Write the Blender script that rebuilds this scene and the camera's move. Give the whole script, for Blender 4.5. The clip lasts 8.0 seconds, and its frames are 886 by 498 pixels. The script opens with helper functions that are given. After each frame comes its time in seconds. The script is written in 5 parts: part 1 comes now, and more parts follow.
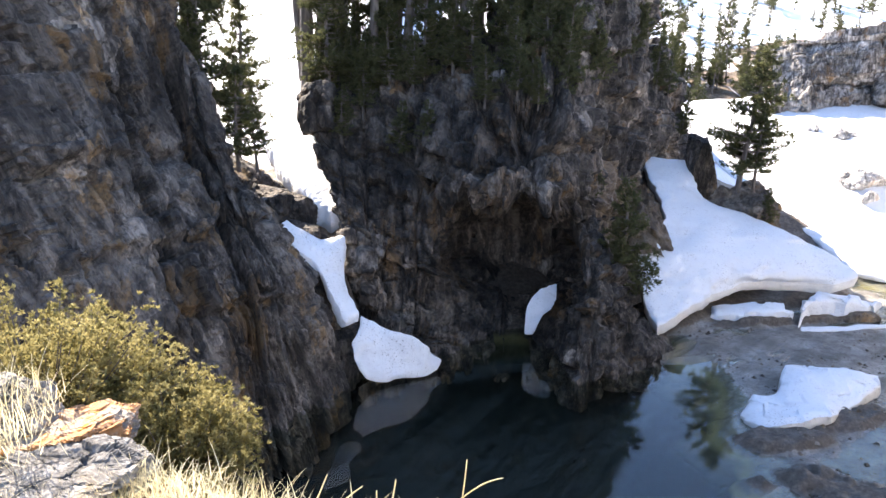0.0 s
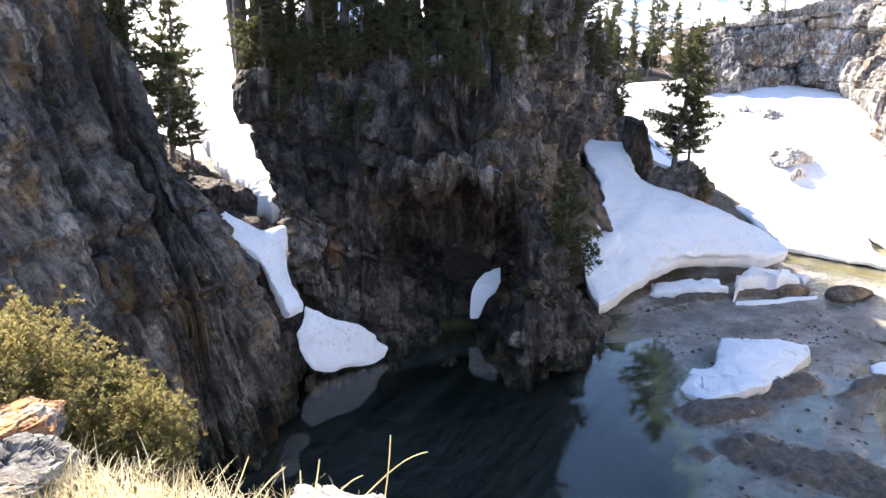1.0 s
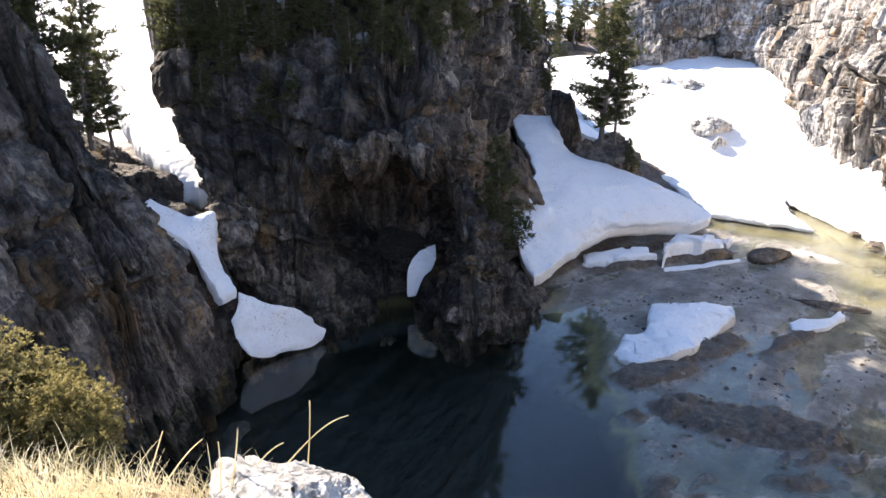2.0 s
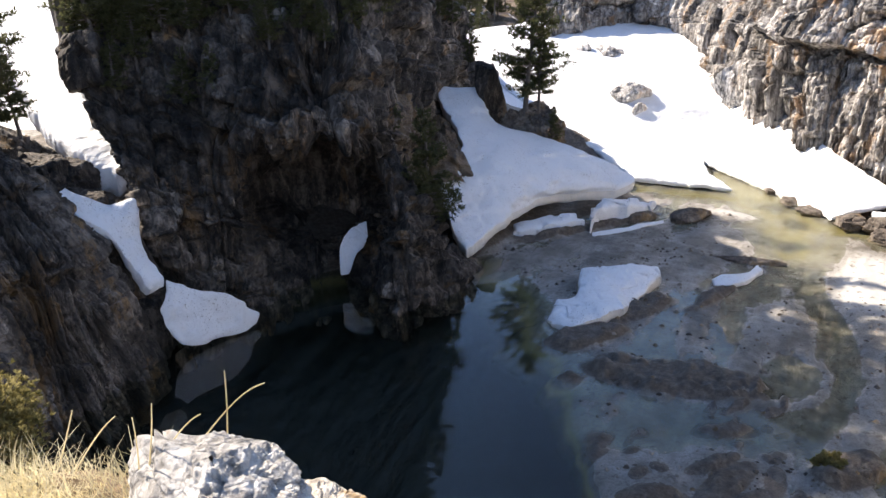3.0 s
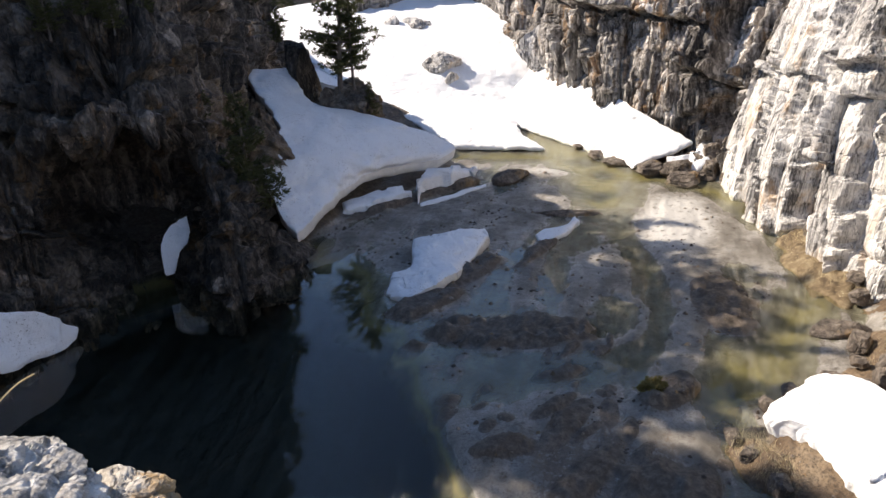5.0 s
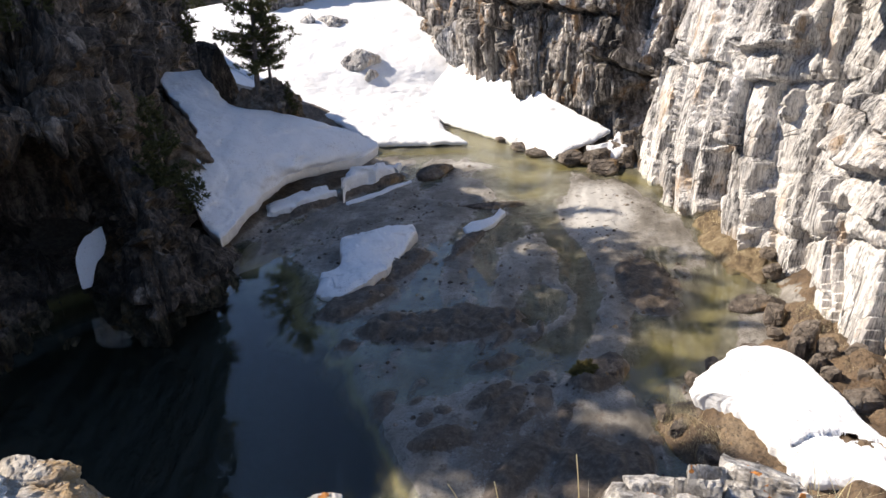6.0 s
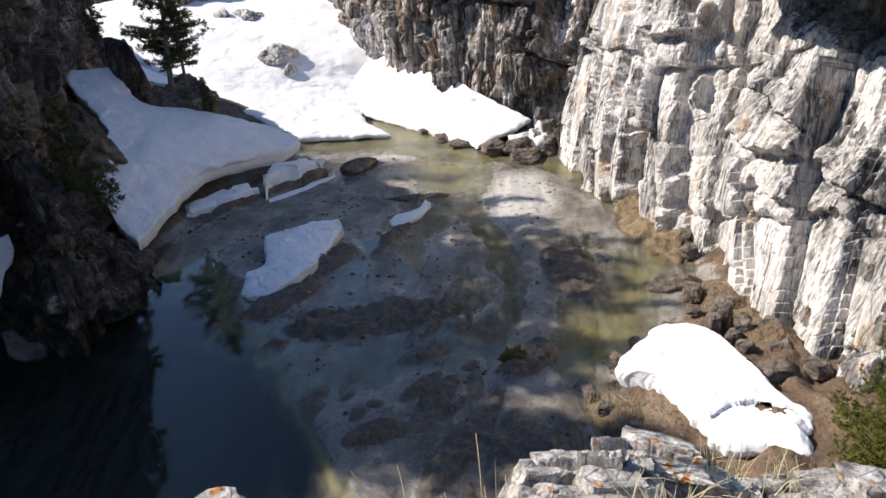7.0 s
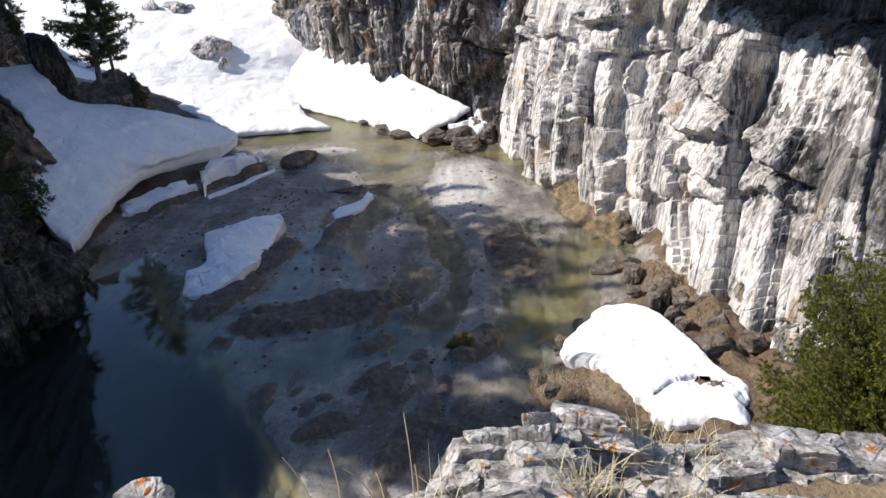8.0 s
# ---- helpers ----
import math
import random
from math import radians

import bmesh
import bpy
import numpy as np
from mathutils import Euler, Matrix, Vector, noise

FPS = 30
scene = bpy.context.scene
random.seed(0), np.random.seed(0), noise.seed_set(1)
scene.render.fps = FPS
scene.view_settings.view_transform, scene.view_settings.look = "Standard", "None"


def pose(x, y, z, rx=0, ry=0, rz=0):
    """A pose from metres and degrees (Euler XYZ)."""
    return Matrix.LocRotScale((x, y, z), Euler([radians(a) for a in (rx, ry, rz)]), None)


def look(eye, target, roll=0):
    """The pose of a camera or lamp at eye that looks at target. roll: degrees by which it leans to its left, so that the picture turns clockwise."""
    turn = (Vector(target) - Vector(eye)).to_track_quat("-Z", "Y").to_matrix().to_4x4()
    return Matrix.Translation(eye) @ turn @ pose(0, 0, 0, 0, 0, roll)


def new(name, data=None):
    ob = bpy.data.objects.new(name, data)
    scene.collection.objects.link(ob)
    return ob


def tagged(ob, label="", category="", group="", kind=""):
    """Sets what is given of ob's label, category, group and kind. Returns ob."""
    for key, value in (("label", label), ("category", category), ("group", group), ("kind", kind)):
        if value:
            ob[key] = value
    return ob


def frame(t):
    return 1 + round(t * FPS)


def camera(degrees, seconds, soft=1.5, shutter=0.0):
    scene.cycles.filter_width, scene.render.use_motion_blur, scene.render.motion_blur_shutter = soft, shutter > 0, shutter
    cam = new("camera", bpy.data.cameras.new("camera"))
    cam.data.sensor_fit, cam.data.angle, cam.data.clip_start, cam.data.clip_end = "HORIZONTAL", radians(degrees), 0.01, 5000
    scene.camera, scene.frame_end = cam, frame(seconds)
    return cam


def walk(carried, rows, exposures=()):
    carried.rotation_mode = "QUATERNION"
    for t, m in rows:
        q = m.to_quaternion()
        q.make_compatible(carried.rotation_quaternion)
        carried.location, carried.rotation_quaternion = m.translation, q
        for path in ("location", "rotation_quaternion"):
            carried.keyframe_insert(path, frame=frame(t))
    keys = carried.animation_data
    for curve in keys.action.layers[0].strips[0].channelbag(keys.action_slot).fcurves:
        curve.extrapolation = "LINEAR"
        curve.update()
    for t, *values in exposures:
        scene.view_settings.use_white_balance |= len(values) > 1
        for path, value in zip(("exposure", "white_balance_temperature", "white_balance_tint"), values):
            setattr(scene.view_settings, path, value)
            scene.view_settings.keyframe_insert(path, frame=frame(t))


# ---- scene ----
cam = camera(61.8, 8.0)
PATH = [
    (0, (0.000, 0.000, 12.000), (-0.000, 1.916, 11.426), 1.14),
    (0.5, (0.027, -0.002, 11.987), (0.093, 1.909, 11.401), 0.89),
    (1, (0.059, -0.007, 11.977), (0.207, 1.893, 11.372), 0.71),
    (1.5, (0.084, -0.010, 11.956), (0.317, 1.875, 11.328), 0.38),
    (3, (0.154, -0.067, 11.917), (0.641, 1.733, 11.195), -1.19),
    (3.5, (0.178, -0.094, 11.909), (0.754, 1.669, 11.160), -1.86),
    (4, (0.210, -0.121, 11.903), (0.891, 1.596, 11.136), -2.23),
    (4.5, (0.238, -0.128, 11.890), (1.028, 1.535, 11.109), -2.48),
    (6, (0.273, -0.137, 11.747), (1.316, 1.369, 10.943), -3.44),
    (6.5, (0.300, -0.164, 11.738), (1.418, 1.279, 10.921), -3.39),
    (7, (0.321, -0.201, 11.738), (1.506, 1.178, 10.906), -3.39),
    (7.5, (0.330, -0.241, 11.741), (1.568, 1.080, 10.892), -3.50),
    (8, (0.332, -0.268, 11.739), (1.613, 1.002, 10.875), -3.59),
]
EXPO = [(0.0, 2.35, 7250, 13), (1.5, 2.0, 7250, 13), (3.0, 1.35, 7300, 13), (4.5, 0.95, 7400, 13), (6.0, 0.7, 7250, 13), (8.0, 0.54, 6650, 12)]
walk(cam, [(t, look(eye, target, roll)) for t, eye, target, roll in PATH], EXPO)

# ---- daylight: high sun over the gorge rim, clear sky ----
SUN_AZ, SUN_EL = radians(-36), radians(39.5)
world = bpy.data.worlds.new("sky")
scene.world = world
world.use_nodes = True
wn = world.node_tree
wn.nodes.clear()
sky = wn.nodes.new("ShaderNodeTexSky")
sky.sky_type, sky.sun_disc, sky.sun_elevation, sky.sun_rotation = "NISHITA", False, SUN_EL, SUN_AZ
sky.altitude, sky.dust_density, sky.ozone_density = 2000, 0.1, 4.0
sky_bg = wn.nodes.new("ShaderNodeBackground")
sky_bg.inputs["Strength"].default_value = 0.135
sky_out = wn.nodes.new("ShaderNodeOutputWorld")
wn.links.new(sky.outputs[0], sky_bg.inputs[0])
wn.links.new(sky_bg.outputs[0], sky_out.inputs[0])
sun = new("sun", bpy.data.lights.new("sun", "SUN"))
sun.data.energy, sun.data.angle, sun.data.color = 4.6, radians(0.53), (1.0, 0.95, 0.88)
to_sun = Vector((math.sin(SUN_AZ) * math.cos(SUN_EL), math.cos(SUN_AZ) * math.cos(SUN_EL), math.sin(SUN_EL)))
sun.matrix_world = look(to_sun * 60, (0, 0, 0))


# ---- number tools: noise on arrays of points ----
def hash3(i, seed=0):
    i = i.astype(np.int64)
    h = (i[..., 0] * 73856093) ^ (i[..., 1] * 19349663) ^ (i[..., 2] * 83492791) ^ (seed * 2654435 + 12345)
    h = (h ^ (h >> 13)) * 1274126177
    h = (h ^ (h >> 16)) & 0xFFFFFF
    return h / float(0xFFFFFF)


def vnoise(p, seed=0):
    """Smooth noise from -1 to 1 at the points p (n, 3)."""
    i = np.floor(p)
    f = p - i
    f = f * f * f * (f * (f * 6 - 15) + 10)
    out = 0
    for a in (0, 1):
        for b in (0, 1):
            for c in (0, 1):
                w = (f[:, 0] if a else 1 - f[:, 0]) * (f[:, 1] if b else 1 - f[:, 1]) * (f[:, 2] if c else 1 - f[:, 2])
                out = out + w * hash3(i + (a, b, c), seed)
    return out * 2 - 1


def fbm(p, octaves=4, seed=0, gain=0.5):
    out, amp = 0, 1.0
    for k in range(octaves):
        out = out + amp * vnoise(p * 2.03**k + 17.3 * k, seed + k)
        amp *= gain
    return out


def smooth(a, b, x):
    s = np.clip((x - a) / (b - a), 0, 1)
    return s * s * (3 - 2 * s)


def spline(pts, n, closed=False):
    """A smooth curve through pts, n points at even parameter steps; works on rows of any width."""
    pts = np.asarray(pts, float)
    m = len(pts)
    u = np.linspace(0, m if closed else m - 1, n, endpoint=not closed)
    i = np.minimum(np.floor(u).astype(int), m - 1 if closed else m - 2)
    f = (u - i).reshape(-1, *[1] * (pts.ndim - 1))
    if closed:
        a, b, c, d = (pts[(i + k) % m] for k in (-1, 0, 1, 2))
    else:
        a, b, c, d = (pts[np.clip(i + k, 0, m - 1)] for k in (-1, 0, 1, 2))
    return 0.5 * (2 * b + (c - a) * f + (2 * a - 5 * b + 4 * c - d) * f**2 + (3 * b - a - 3 * c + d) * f**3)


def net(rows, nv, nu):
    """A smooth sheet (nv, nu, 3) through rows of control points."""
    sheet = spline(np.asarray(rows, float), nv)
    return np.swapaxes(spline(np.swapaxes(sheet, 0, 1), nu), 0, 1)


def sheet_normals(s):
    du, dv = np.gradient(s, axis=1), np.gradient(s, axis=0)
    n = np.cross(du, dv)
    return n / np.maximum(np.linalg.norm(n, axis=2, keepdims=True), 1e-9)


def mesh_from(name, verts, faces, material, shade=False):
    me = bpy.data.meshes.new(name)
    me.from_pydata(np.asarray(verts).reshape(-1, 3).tolist(), [], faces.tolist() if hasattr(faces, "tolist") else faces)
    me.materials.append(material)
    if shade:
        me.polygons.foreach_set("use_smooth", [True] * len(me.polygons))
    me.update()
    return me


def grid_faces(nv, nu, start=0, wrap=False):
    a = np.arange(nv * nu).reshape(nv, nu) + start
    if wrap:
        a = np.concatenate([a, a[:, :1]], 1)
    return np.stack([a[:-1, :-1], a[:-1, 1:], a[1:, 1:], a[1:, :-1]], -1).reshape(-1, 4)


def part(name, mesh, parent, label=""):
    ob = new(name, mesh)
    ob.parent = parent
    if label:
        tagged(ob, label)
    return ob


# ---- materials ----
class Mat:
    """A small builder for node materials in object space."""

    def __init__(self, name):
        self.m = bpy.data.materials.new(name)
        self.m.use_nodes = True
        self.t = self.m.node_tree
        self.t.nodes.clear()
        self.out = self.t.nodes.new("ShaderNodeOutputMaterial")
        self.co = self.t.nodes.new("ShaderNodeTexCoord").outputs["Object"]

    def put(self, kind, **inputs):
        n = self.t.nodes.new(kind)
        for key, v in inputs.items():
            self.plug(n.inputs[key.replace("_", " ")], v)
        return n

    def plug(self, socket, v):
        if isinstance(v, bpy.types.NodeSocket):
            self.t.links.new(v, socket)
        else:
            socket.default_value = v

    def mapped(self, scale, rot=(0, 0, 0)):
        turned = self.put("ShaderNodeMapping", Vector=self.co)
        turned.inputs["Rotation"].default_value = [radians(a) for a in rot]
        n = self.put("ShaderNodeMapping", Vector=turned.outputs[0])
        n.inputs["Scale"].default_value = scale
        return n.outputs[0]

    def noise(self, scale, detail=5.0, rough=0.6, vec=None):
        return self.put("ShaderNodeTexNoise", Vector=vec or self.co, Scale=scale, Detail=detail, Roughness=rough).outputs["Fac"]

    def voronoi(self, scale, vec=None, feature="DISTANCE_TO_EDGE"):
        n = self.t.nodes.new("ShaderNodeTexVoronoi")
        n.feature = feature
        self.plug(n.inputs["Vector"], vec or self.co)
        n.inputs["Scale"].default_value = scale
        return n.outputs["Distance"]

    def ramp(self, fac, *stops):
        n = self.put("ShaderNodeValToRGB", Fac=fac)
        e = n.color_ramp.elements
        while len(e) < len(stops):
            e.new(0.5)
        for k, (pos, col) in enumerate(stops):
            e[k].position = pos
            e[k].color = (*col, 1) if isinstance(col, tuple) else (col, col, col, 1)
        return n.outputs[0]

    def mix(self, fac, a, b, how="MIX"):
        n = self.t.nodes.new("ShaderNodeMix")
        n.data_type, n.blend_type = "RGBA", how
        for s, v in ((n.inputs[0], fac), (n.inputs[6], a), (n.inputs[7], b)):
            self.plug(s, (*v, 1) if isinstance(v, tuple) and len(v) == 3 else v)
        return n.outputs[2]

    def math(self, how, a, b=0.0):
        n = self.t.nodes.new("ShaderNodeMath")
        n.operation = how
        self.plug(n.inputs[0], a)
        self.plug(n.inputs[1], b)
        return n.outputs[0]

    def bump(self, height, strength, distance, normal=None):
        n = self.put("ShaderNodeBump", Height=height, Strength=strength, Distance=distance)
        if normal:
            self.plug(n.inputs["Normal"], normal)
        return n.outputs[0]

    def finish(self, color, roughness=0.9, normal=None, **more):
        b = self.put("ShaderNodeBsdfPrincipled", Roughness=roughness)
        self.plug(b.inputs["Base Color"], (*color, 1) if isinstance(color, tuple) else color)
        if normal:
            self.plug(b.inputs["Normal"], normal)
        for key, v in more.items():
            self.plug(b.inputs[key.replace("_", " ")], v)
        self.t.links.new(b.outputs[0], self.out.inputs[0])
        return self.m


def rock_material(name, dark, mid, light, ochre, streak=(2.5, 2.5, 0.25), streak_rot=(0, 0, 0), ochre_at=0.62, lichen=None, scale=1.0, crisp=0.1, cracked=0.5, blotch=0.85, block=0.0, pin=0.0):
    m = Mat(name)
    big, small = m.noise(0.4 * scale, 6, 0.65), m.noise(4.0 * scale, 8, 0.72)
    lines = m.noise(1.6 * scale, 7, 0.7, m.mapped(streak, streak_rot))
    blend = m.math("ADD", m.math("MULTIPLY", big, 0.4), m.math("MULTIPLY", lines, 0.6))
    col = m.ramp(blend, (0.49 - crisp, dark), (0.49, mid), (0.49 + crisp, light))
    col = m.mix(m.ramp(m.noise(0.8 * scale, 6, 0.65, m.mapped((1, 1, 0.45))), (ochre_at, 0.0), (ochre_at + 0.08, 0.8)), col, ochre)
    col = m.mix(m.ramp(small, (0.34, blotch), (0.5, 0.0)), col, (dark[0] * 0.5, dark[1] * 0.5, dark[2] * 0.5))
    col = m.mix(m.ramp(m.noise(6.0 * scale, 6, 0.7, m.mapped((1.6, 1.6, 0.5), streak_rot)), (0.56, 0.0), (0.7, 0.6)), col, (light[0] * 1.25, light[1] * 1.25, light[2] * 1.25))
    if pin:
        col = m.mix(m.ramp(m.noise(1.6, 5, 0.65, m.mapped((15, 15, 0.22), streak_rot)), (0.36, pin), (0.47, 0.0)), col, dark)
        col = m.mix(m.ramp(m.noise(0.5, 3, 0.5, m.mapped((6, 6, 0.3), streak_rot)), (0.5, 0.0), (0.62, pin * 0.7)), col, (light[0] * 1.1, light[1] * 1.05, light[2]))
    if block:
        bent = m.put("ShaderNodeVectorMath", **{"Vector": m.mapped((1, 1, 0.7), streak_rot)})
        warp = m.put("ShaderNodeTexNoise", Vector=m.co, Scale=0.9 * scale, Detail=4.0).outputs["Color"]
        m.plug(bent.inputs[1], warp)
        for size, share in ((0.55, block), (1.7, block * 0.7)):
            cell = m.t.nodes.new("ShaderNodeTexVoronoi")
            m.plug(cell.inputs["Vector"], bent.outputs[0])
            cell.inputs["Scale"].default_value = size * scale
            tone = m.put("ShaderNodeSeparateColor", Color=cell.outputs["Color"]).outputs[0]
            col = m.mix(share, col, m.ramp(tone, (0.0, 0.28), (0.6, 0.9), (0.82, 1.25), (1.0, 2.1)), "MULTIPLY")
    if lichen:
        col = m.mix(m.ramp(m.noise(17.0, 3, 0.5), (0.63, 0.0), (0.65, 0.95)), col, lichen)
    crack = m.ramp(m.voronoi(1.3 * scale, m.mapped((1.5, 1.5, 0.6), streak_rot)), (0.0, 0.0), (0.04, 1.0))
    n = m.bump(crack, cracked, 0.06 / scale)
    n = m.bump(lines, 0.6, 0.06 / scale, n)
    n = m.bump(small, 0.9, 0.08 / scale, n)
    n = m.bump(m.noise(20.0 * scale, 6, 0.7), 0.5, 0.02 / scale, n)
    return m.finish(col, 0.9, n)


# Tone lowered so that the buttress's shade is partly painted into its colour.
ROCK_SHADE = rock_material("limestone_shade_dark", (0.015, 0.012, 0.009), (0.072, 0.057, 0.045), (0.21, 0.174, 0.14), (0.17, 0.098, 0.04), (1.4, 1.4, 0.5), ochre_at=0.57, crisp=0.085, block=0.75)
# Albedo cut to deepen the slab's shade; the ochre is real colour.
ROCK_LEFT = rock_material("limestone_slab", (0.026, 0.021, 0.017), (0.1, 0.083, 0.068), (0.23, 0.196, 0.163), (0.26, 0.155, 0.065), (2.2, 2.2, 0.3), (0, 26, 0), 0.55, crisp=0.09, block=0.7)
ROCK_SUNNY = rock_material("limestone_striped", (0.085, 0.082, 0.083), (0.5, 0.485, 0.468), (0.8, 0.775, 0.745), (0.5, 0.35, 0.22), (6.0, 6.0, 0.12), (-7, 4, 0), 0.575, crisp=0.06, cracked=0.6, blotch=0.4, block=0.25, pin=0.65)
# Dark rock of the wall's near end, also used to paint overhang shade.
ROCK_STAIN_SHADE = rock_material("stained_and_shaded_limestone", (0.022, 0.021, 0.021), (0.105, 0.101, 0.098), (0.3, 0.288, 0.272), (0.34, 0.2, 0.1), (5.0, 5.0, 0.15), (-7, 4, 0), 0.6, crisp=0.07, cracked=0.4, pin=0.6)
ROCK_FAR = rock_material("limestone_brown_streaked", (0.055, 0.047, 0.042), (0.27, 0.243, 0.217), (0.56, 0.525, 0.485), (0.32, 0.19, 0.09), (2.6, 2.6, 0.35), (0, 4, 0), 0.55, crisp=0.075, block=0.6)
ROCK_NEAR = rock_material("weathered_limestone", (0.14, 0.123, 0.105), (0.55, 0.52, 0.475), (0.8, 0.77, 0.72), (0.4, 0.27, 0.13), (1.5, 1.5, 1.5), (0, 0, 0), 0.58, scale=4.0, crisp=0.11, cracked=0.5, block=0.3)
ROCK_SPOTS = rock_material("lichen_spotted_limestone", (0.14, 0.123, 0.105), (0.55, 0.52, 0.475), (0.8, 0.77, 0.72), (0.4, 0.27, 0.13), (1.5, 1.5, 1.5), (0, 0, 0), 0.58, (0.55, 0.2, 0.03), 4.0, 0.1, 0.5, block=0.35)
ROCK_GREY = rock_material("grey_field_stone", (0.06, 0.055, 0.05), (0.2, 0.185, 0.168), (0.42, 0.395, 0.36), (0.26, 0.19, 0.11), (1.5, 1.5, 1.5), (0, 0, 0), 0.58, scale=4.0, crisp=0.1, cracked=0.4)
ROCK_OCHRE = rock_material("ochre_stained_limestone", (0.24, 0.2, 0.16), (0.5, 0.45, 0.38), (0.7, 0.65, 0.58), (0.42, 0.26, 0.1), (1.5, 1.5, 1.5), (0, 0, 0), 0.5, scale=5.0, crisp=0.1, cracked=0.2)
ROCK_LICHEN = rock_material("orange_lichen_rock", (0.2, 0.17, 0.14), (0.4, 0.33, 0.26), (0.5, 0.44, 0.36), (0.52, 0.21, 0.05), (1.5, 1.5, 1.5), (0, 0, 0), 0.42, (0.6, 0.22, 0.03), 5.0)
BOULDER = rock_material("river_boulder", (0.07, 0.055, 0.045), (0.18, 0.145, 0.115), (0.3, 0.26, 0.215), (0.26, 0.16, 0.07), (1, 1, 1), (0, 0, 0), 0.54, block=0.5)


def snow_material(name, fresh, stained, veil_at, specks):
    m = Mat(name)
    dirt = m.ramp(m.noise(7.0, 8, 0.75), (0.56, 0.0), (0.74, 0.5))
    veil = m.ramp(m.noise(0.6, 4, 0.6), (veil_at, 0.0), (veil_at + 0.25, 0.3))
    col = m.mix(veil, fresh, stained)
    col = m.mix(dirt, col, (0.4, 0.36, 0.31))
    drift = m.ramp(m.noise(0.9, 3, 0.6), (0.45, 0.0), (0.62, 1.0))
    grit = m.ramp(m.noise(15.0, 5, 0.7), (0.58, 0.0), (0.65, specks))
    col = m.mix(m.math("MULTIPLY", drift, grit), col, (0.17, 0.145, 0.12))
    layers = m.noise(1.0, 5, 0.6, m.mapped((0.5, 0.5, 7.0)))
    n = m.bump(layers, 0.35, 0.08)
    n = m.bump(m.noise(2.2, 5, 0.6), 0.5, 0.15, n)
    n = m.bump(m.noise(22.0, 4, 0.6), 0.35, 0.02, n)
    return m.finish(col, 0.75, n)


SNOW = snow_material("old_snow", (0.86, 0.87, 0.88), (0.74, 0.71, 0.66), 0.5, 0.8)
SNOW_CUT = snow_material("stained_snow_edge", (0.8, 0.78, 0.74), (0.58, 0.51, 0.42), 0.38, 0.5)


def bed_material(name, low, mid, high, dark, spots=0.5, stream=False, rough=0.05):
    m = Mat(name)
    col = m.ramp(m.noise(0.7, 7, 0.65), (0.36, low), (0.5, mid), (0.64, high))
    col = m.mix(m.ramp(m.noise(14.0, 6, 0.7), (0.36, spots), (0.52, 0.0)), col, dark)
    gloss = m.ramp(m.noise(1.1, 4, 0.6), (0.4, 0.4), (0.65, 0.85))
    if stream:
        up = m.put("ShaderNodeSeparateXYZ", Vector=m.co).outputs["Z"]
        streaks = m.noise(1.0, 7, 0.65, m.mapped((1.1, 0.22, 1), (0, 0, 45)))
        grain = m.noise(5.0, 8, 0.75)
        mud, pale = (m.put("ShaderNodeAttribute") for _ in range(2))
        mud.attribute_name, pale.attribute_name = "mud", "pale"
        col = m.mix(m.ramp(streaks, (0.36, 0.55), (0.52, 0.0)), col, (0.1, 0.088, 0.07))
        col = m.mix(m.ramp(m.math("ADD", pale.outputs["Fac"], m.math("MULTIPLY", grain, 0.5)), (0.5, 0.0), (0.85, 0.85)), col, (0.5, 0.485, 0.455))
        col = m.mix(m.ramp(m.noise(3.2, 7, 0.72), (0.56, 0.0), (0.64, 0.75)), col, (0.075, 0.06, 0.045))
        cover = m.math("ADD", mud.outputs["Fac"], m.math("MULTIPLY", m.math("ADD", streaks, grain), 0.65))
        soil = m.ramp(grain, (0.34, (0.045, 0.034, 0.025)), (0.5, (0.1, 0.076, 0.055)), (0.66, (0.19, 0.152, 0.118)))
        col = m.mix(m.ramp(cover, (0.87, 0.0), (0.95, 0.95)), col, soil)
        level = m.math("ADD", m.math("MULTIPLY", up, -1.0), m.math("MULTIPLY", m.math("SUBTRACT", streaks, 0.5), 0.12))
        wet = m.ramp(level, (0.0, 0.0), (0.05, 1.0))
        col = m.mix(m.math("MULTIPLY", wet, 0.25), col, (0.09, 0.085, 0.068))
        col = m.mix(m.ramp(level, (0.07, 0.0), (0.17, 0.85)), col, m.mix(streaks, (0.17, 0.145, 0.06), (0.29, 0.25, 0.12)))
        # Pool bed blackened with depth, standing in for murky water and shade.
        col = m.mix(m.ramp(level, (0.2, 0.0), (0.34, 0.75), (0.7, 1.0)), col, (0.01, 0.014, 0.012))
        dry = m.ramp(m.math("ADD", up, m.math("MULTIPLY", grain, 0.06)), (0.03, 0.22), (0.13, 0.85))
        gloss = m.math("MINIMUM", dry, m.math("ADD", gloss, 0.15))
        n = m.bump(grain, 0.5, rough)
    n = m.bump(m.noise(9.0, 6, 0.7), 0.6, rough)
    n = m.bump(m.noise(2.5, 5, 0.65), 0.5, rough * 2, n)
    return m.finish(col, gloss, n)


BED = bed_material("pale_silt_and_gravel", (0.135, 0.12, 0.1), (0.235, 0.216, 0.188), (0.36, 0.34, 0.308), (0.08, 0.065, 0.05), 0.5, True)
EARTH = bed_material("rusty_turf_and_earth", (0.08, 0.05, 0.028), (0.16, 0.105, 0.06), (0.26, 0.19, 0.12), (0.05, 0.035, 0.022), 0.9, rough=0.16)


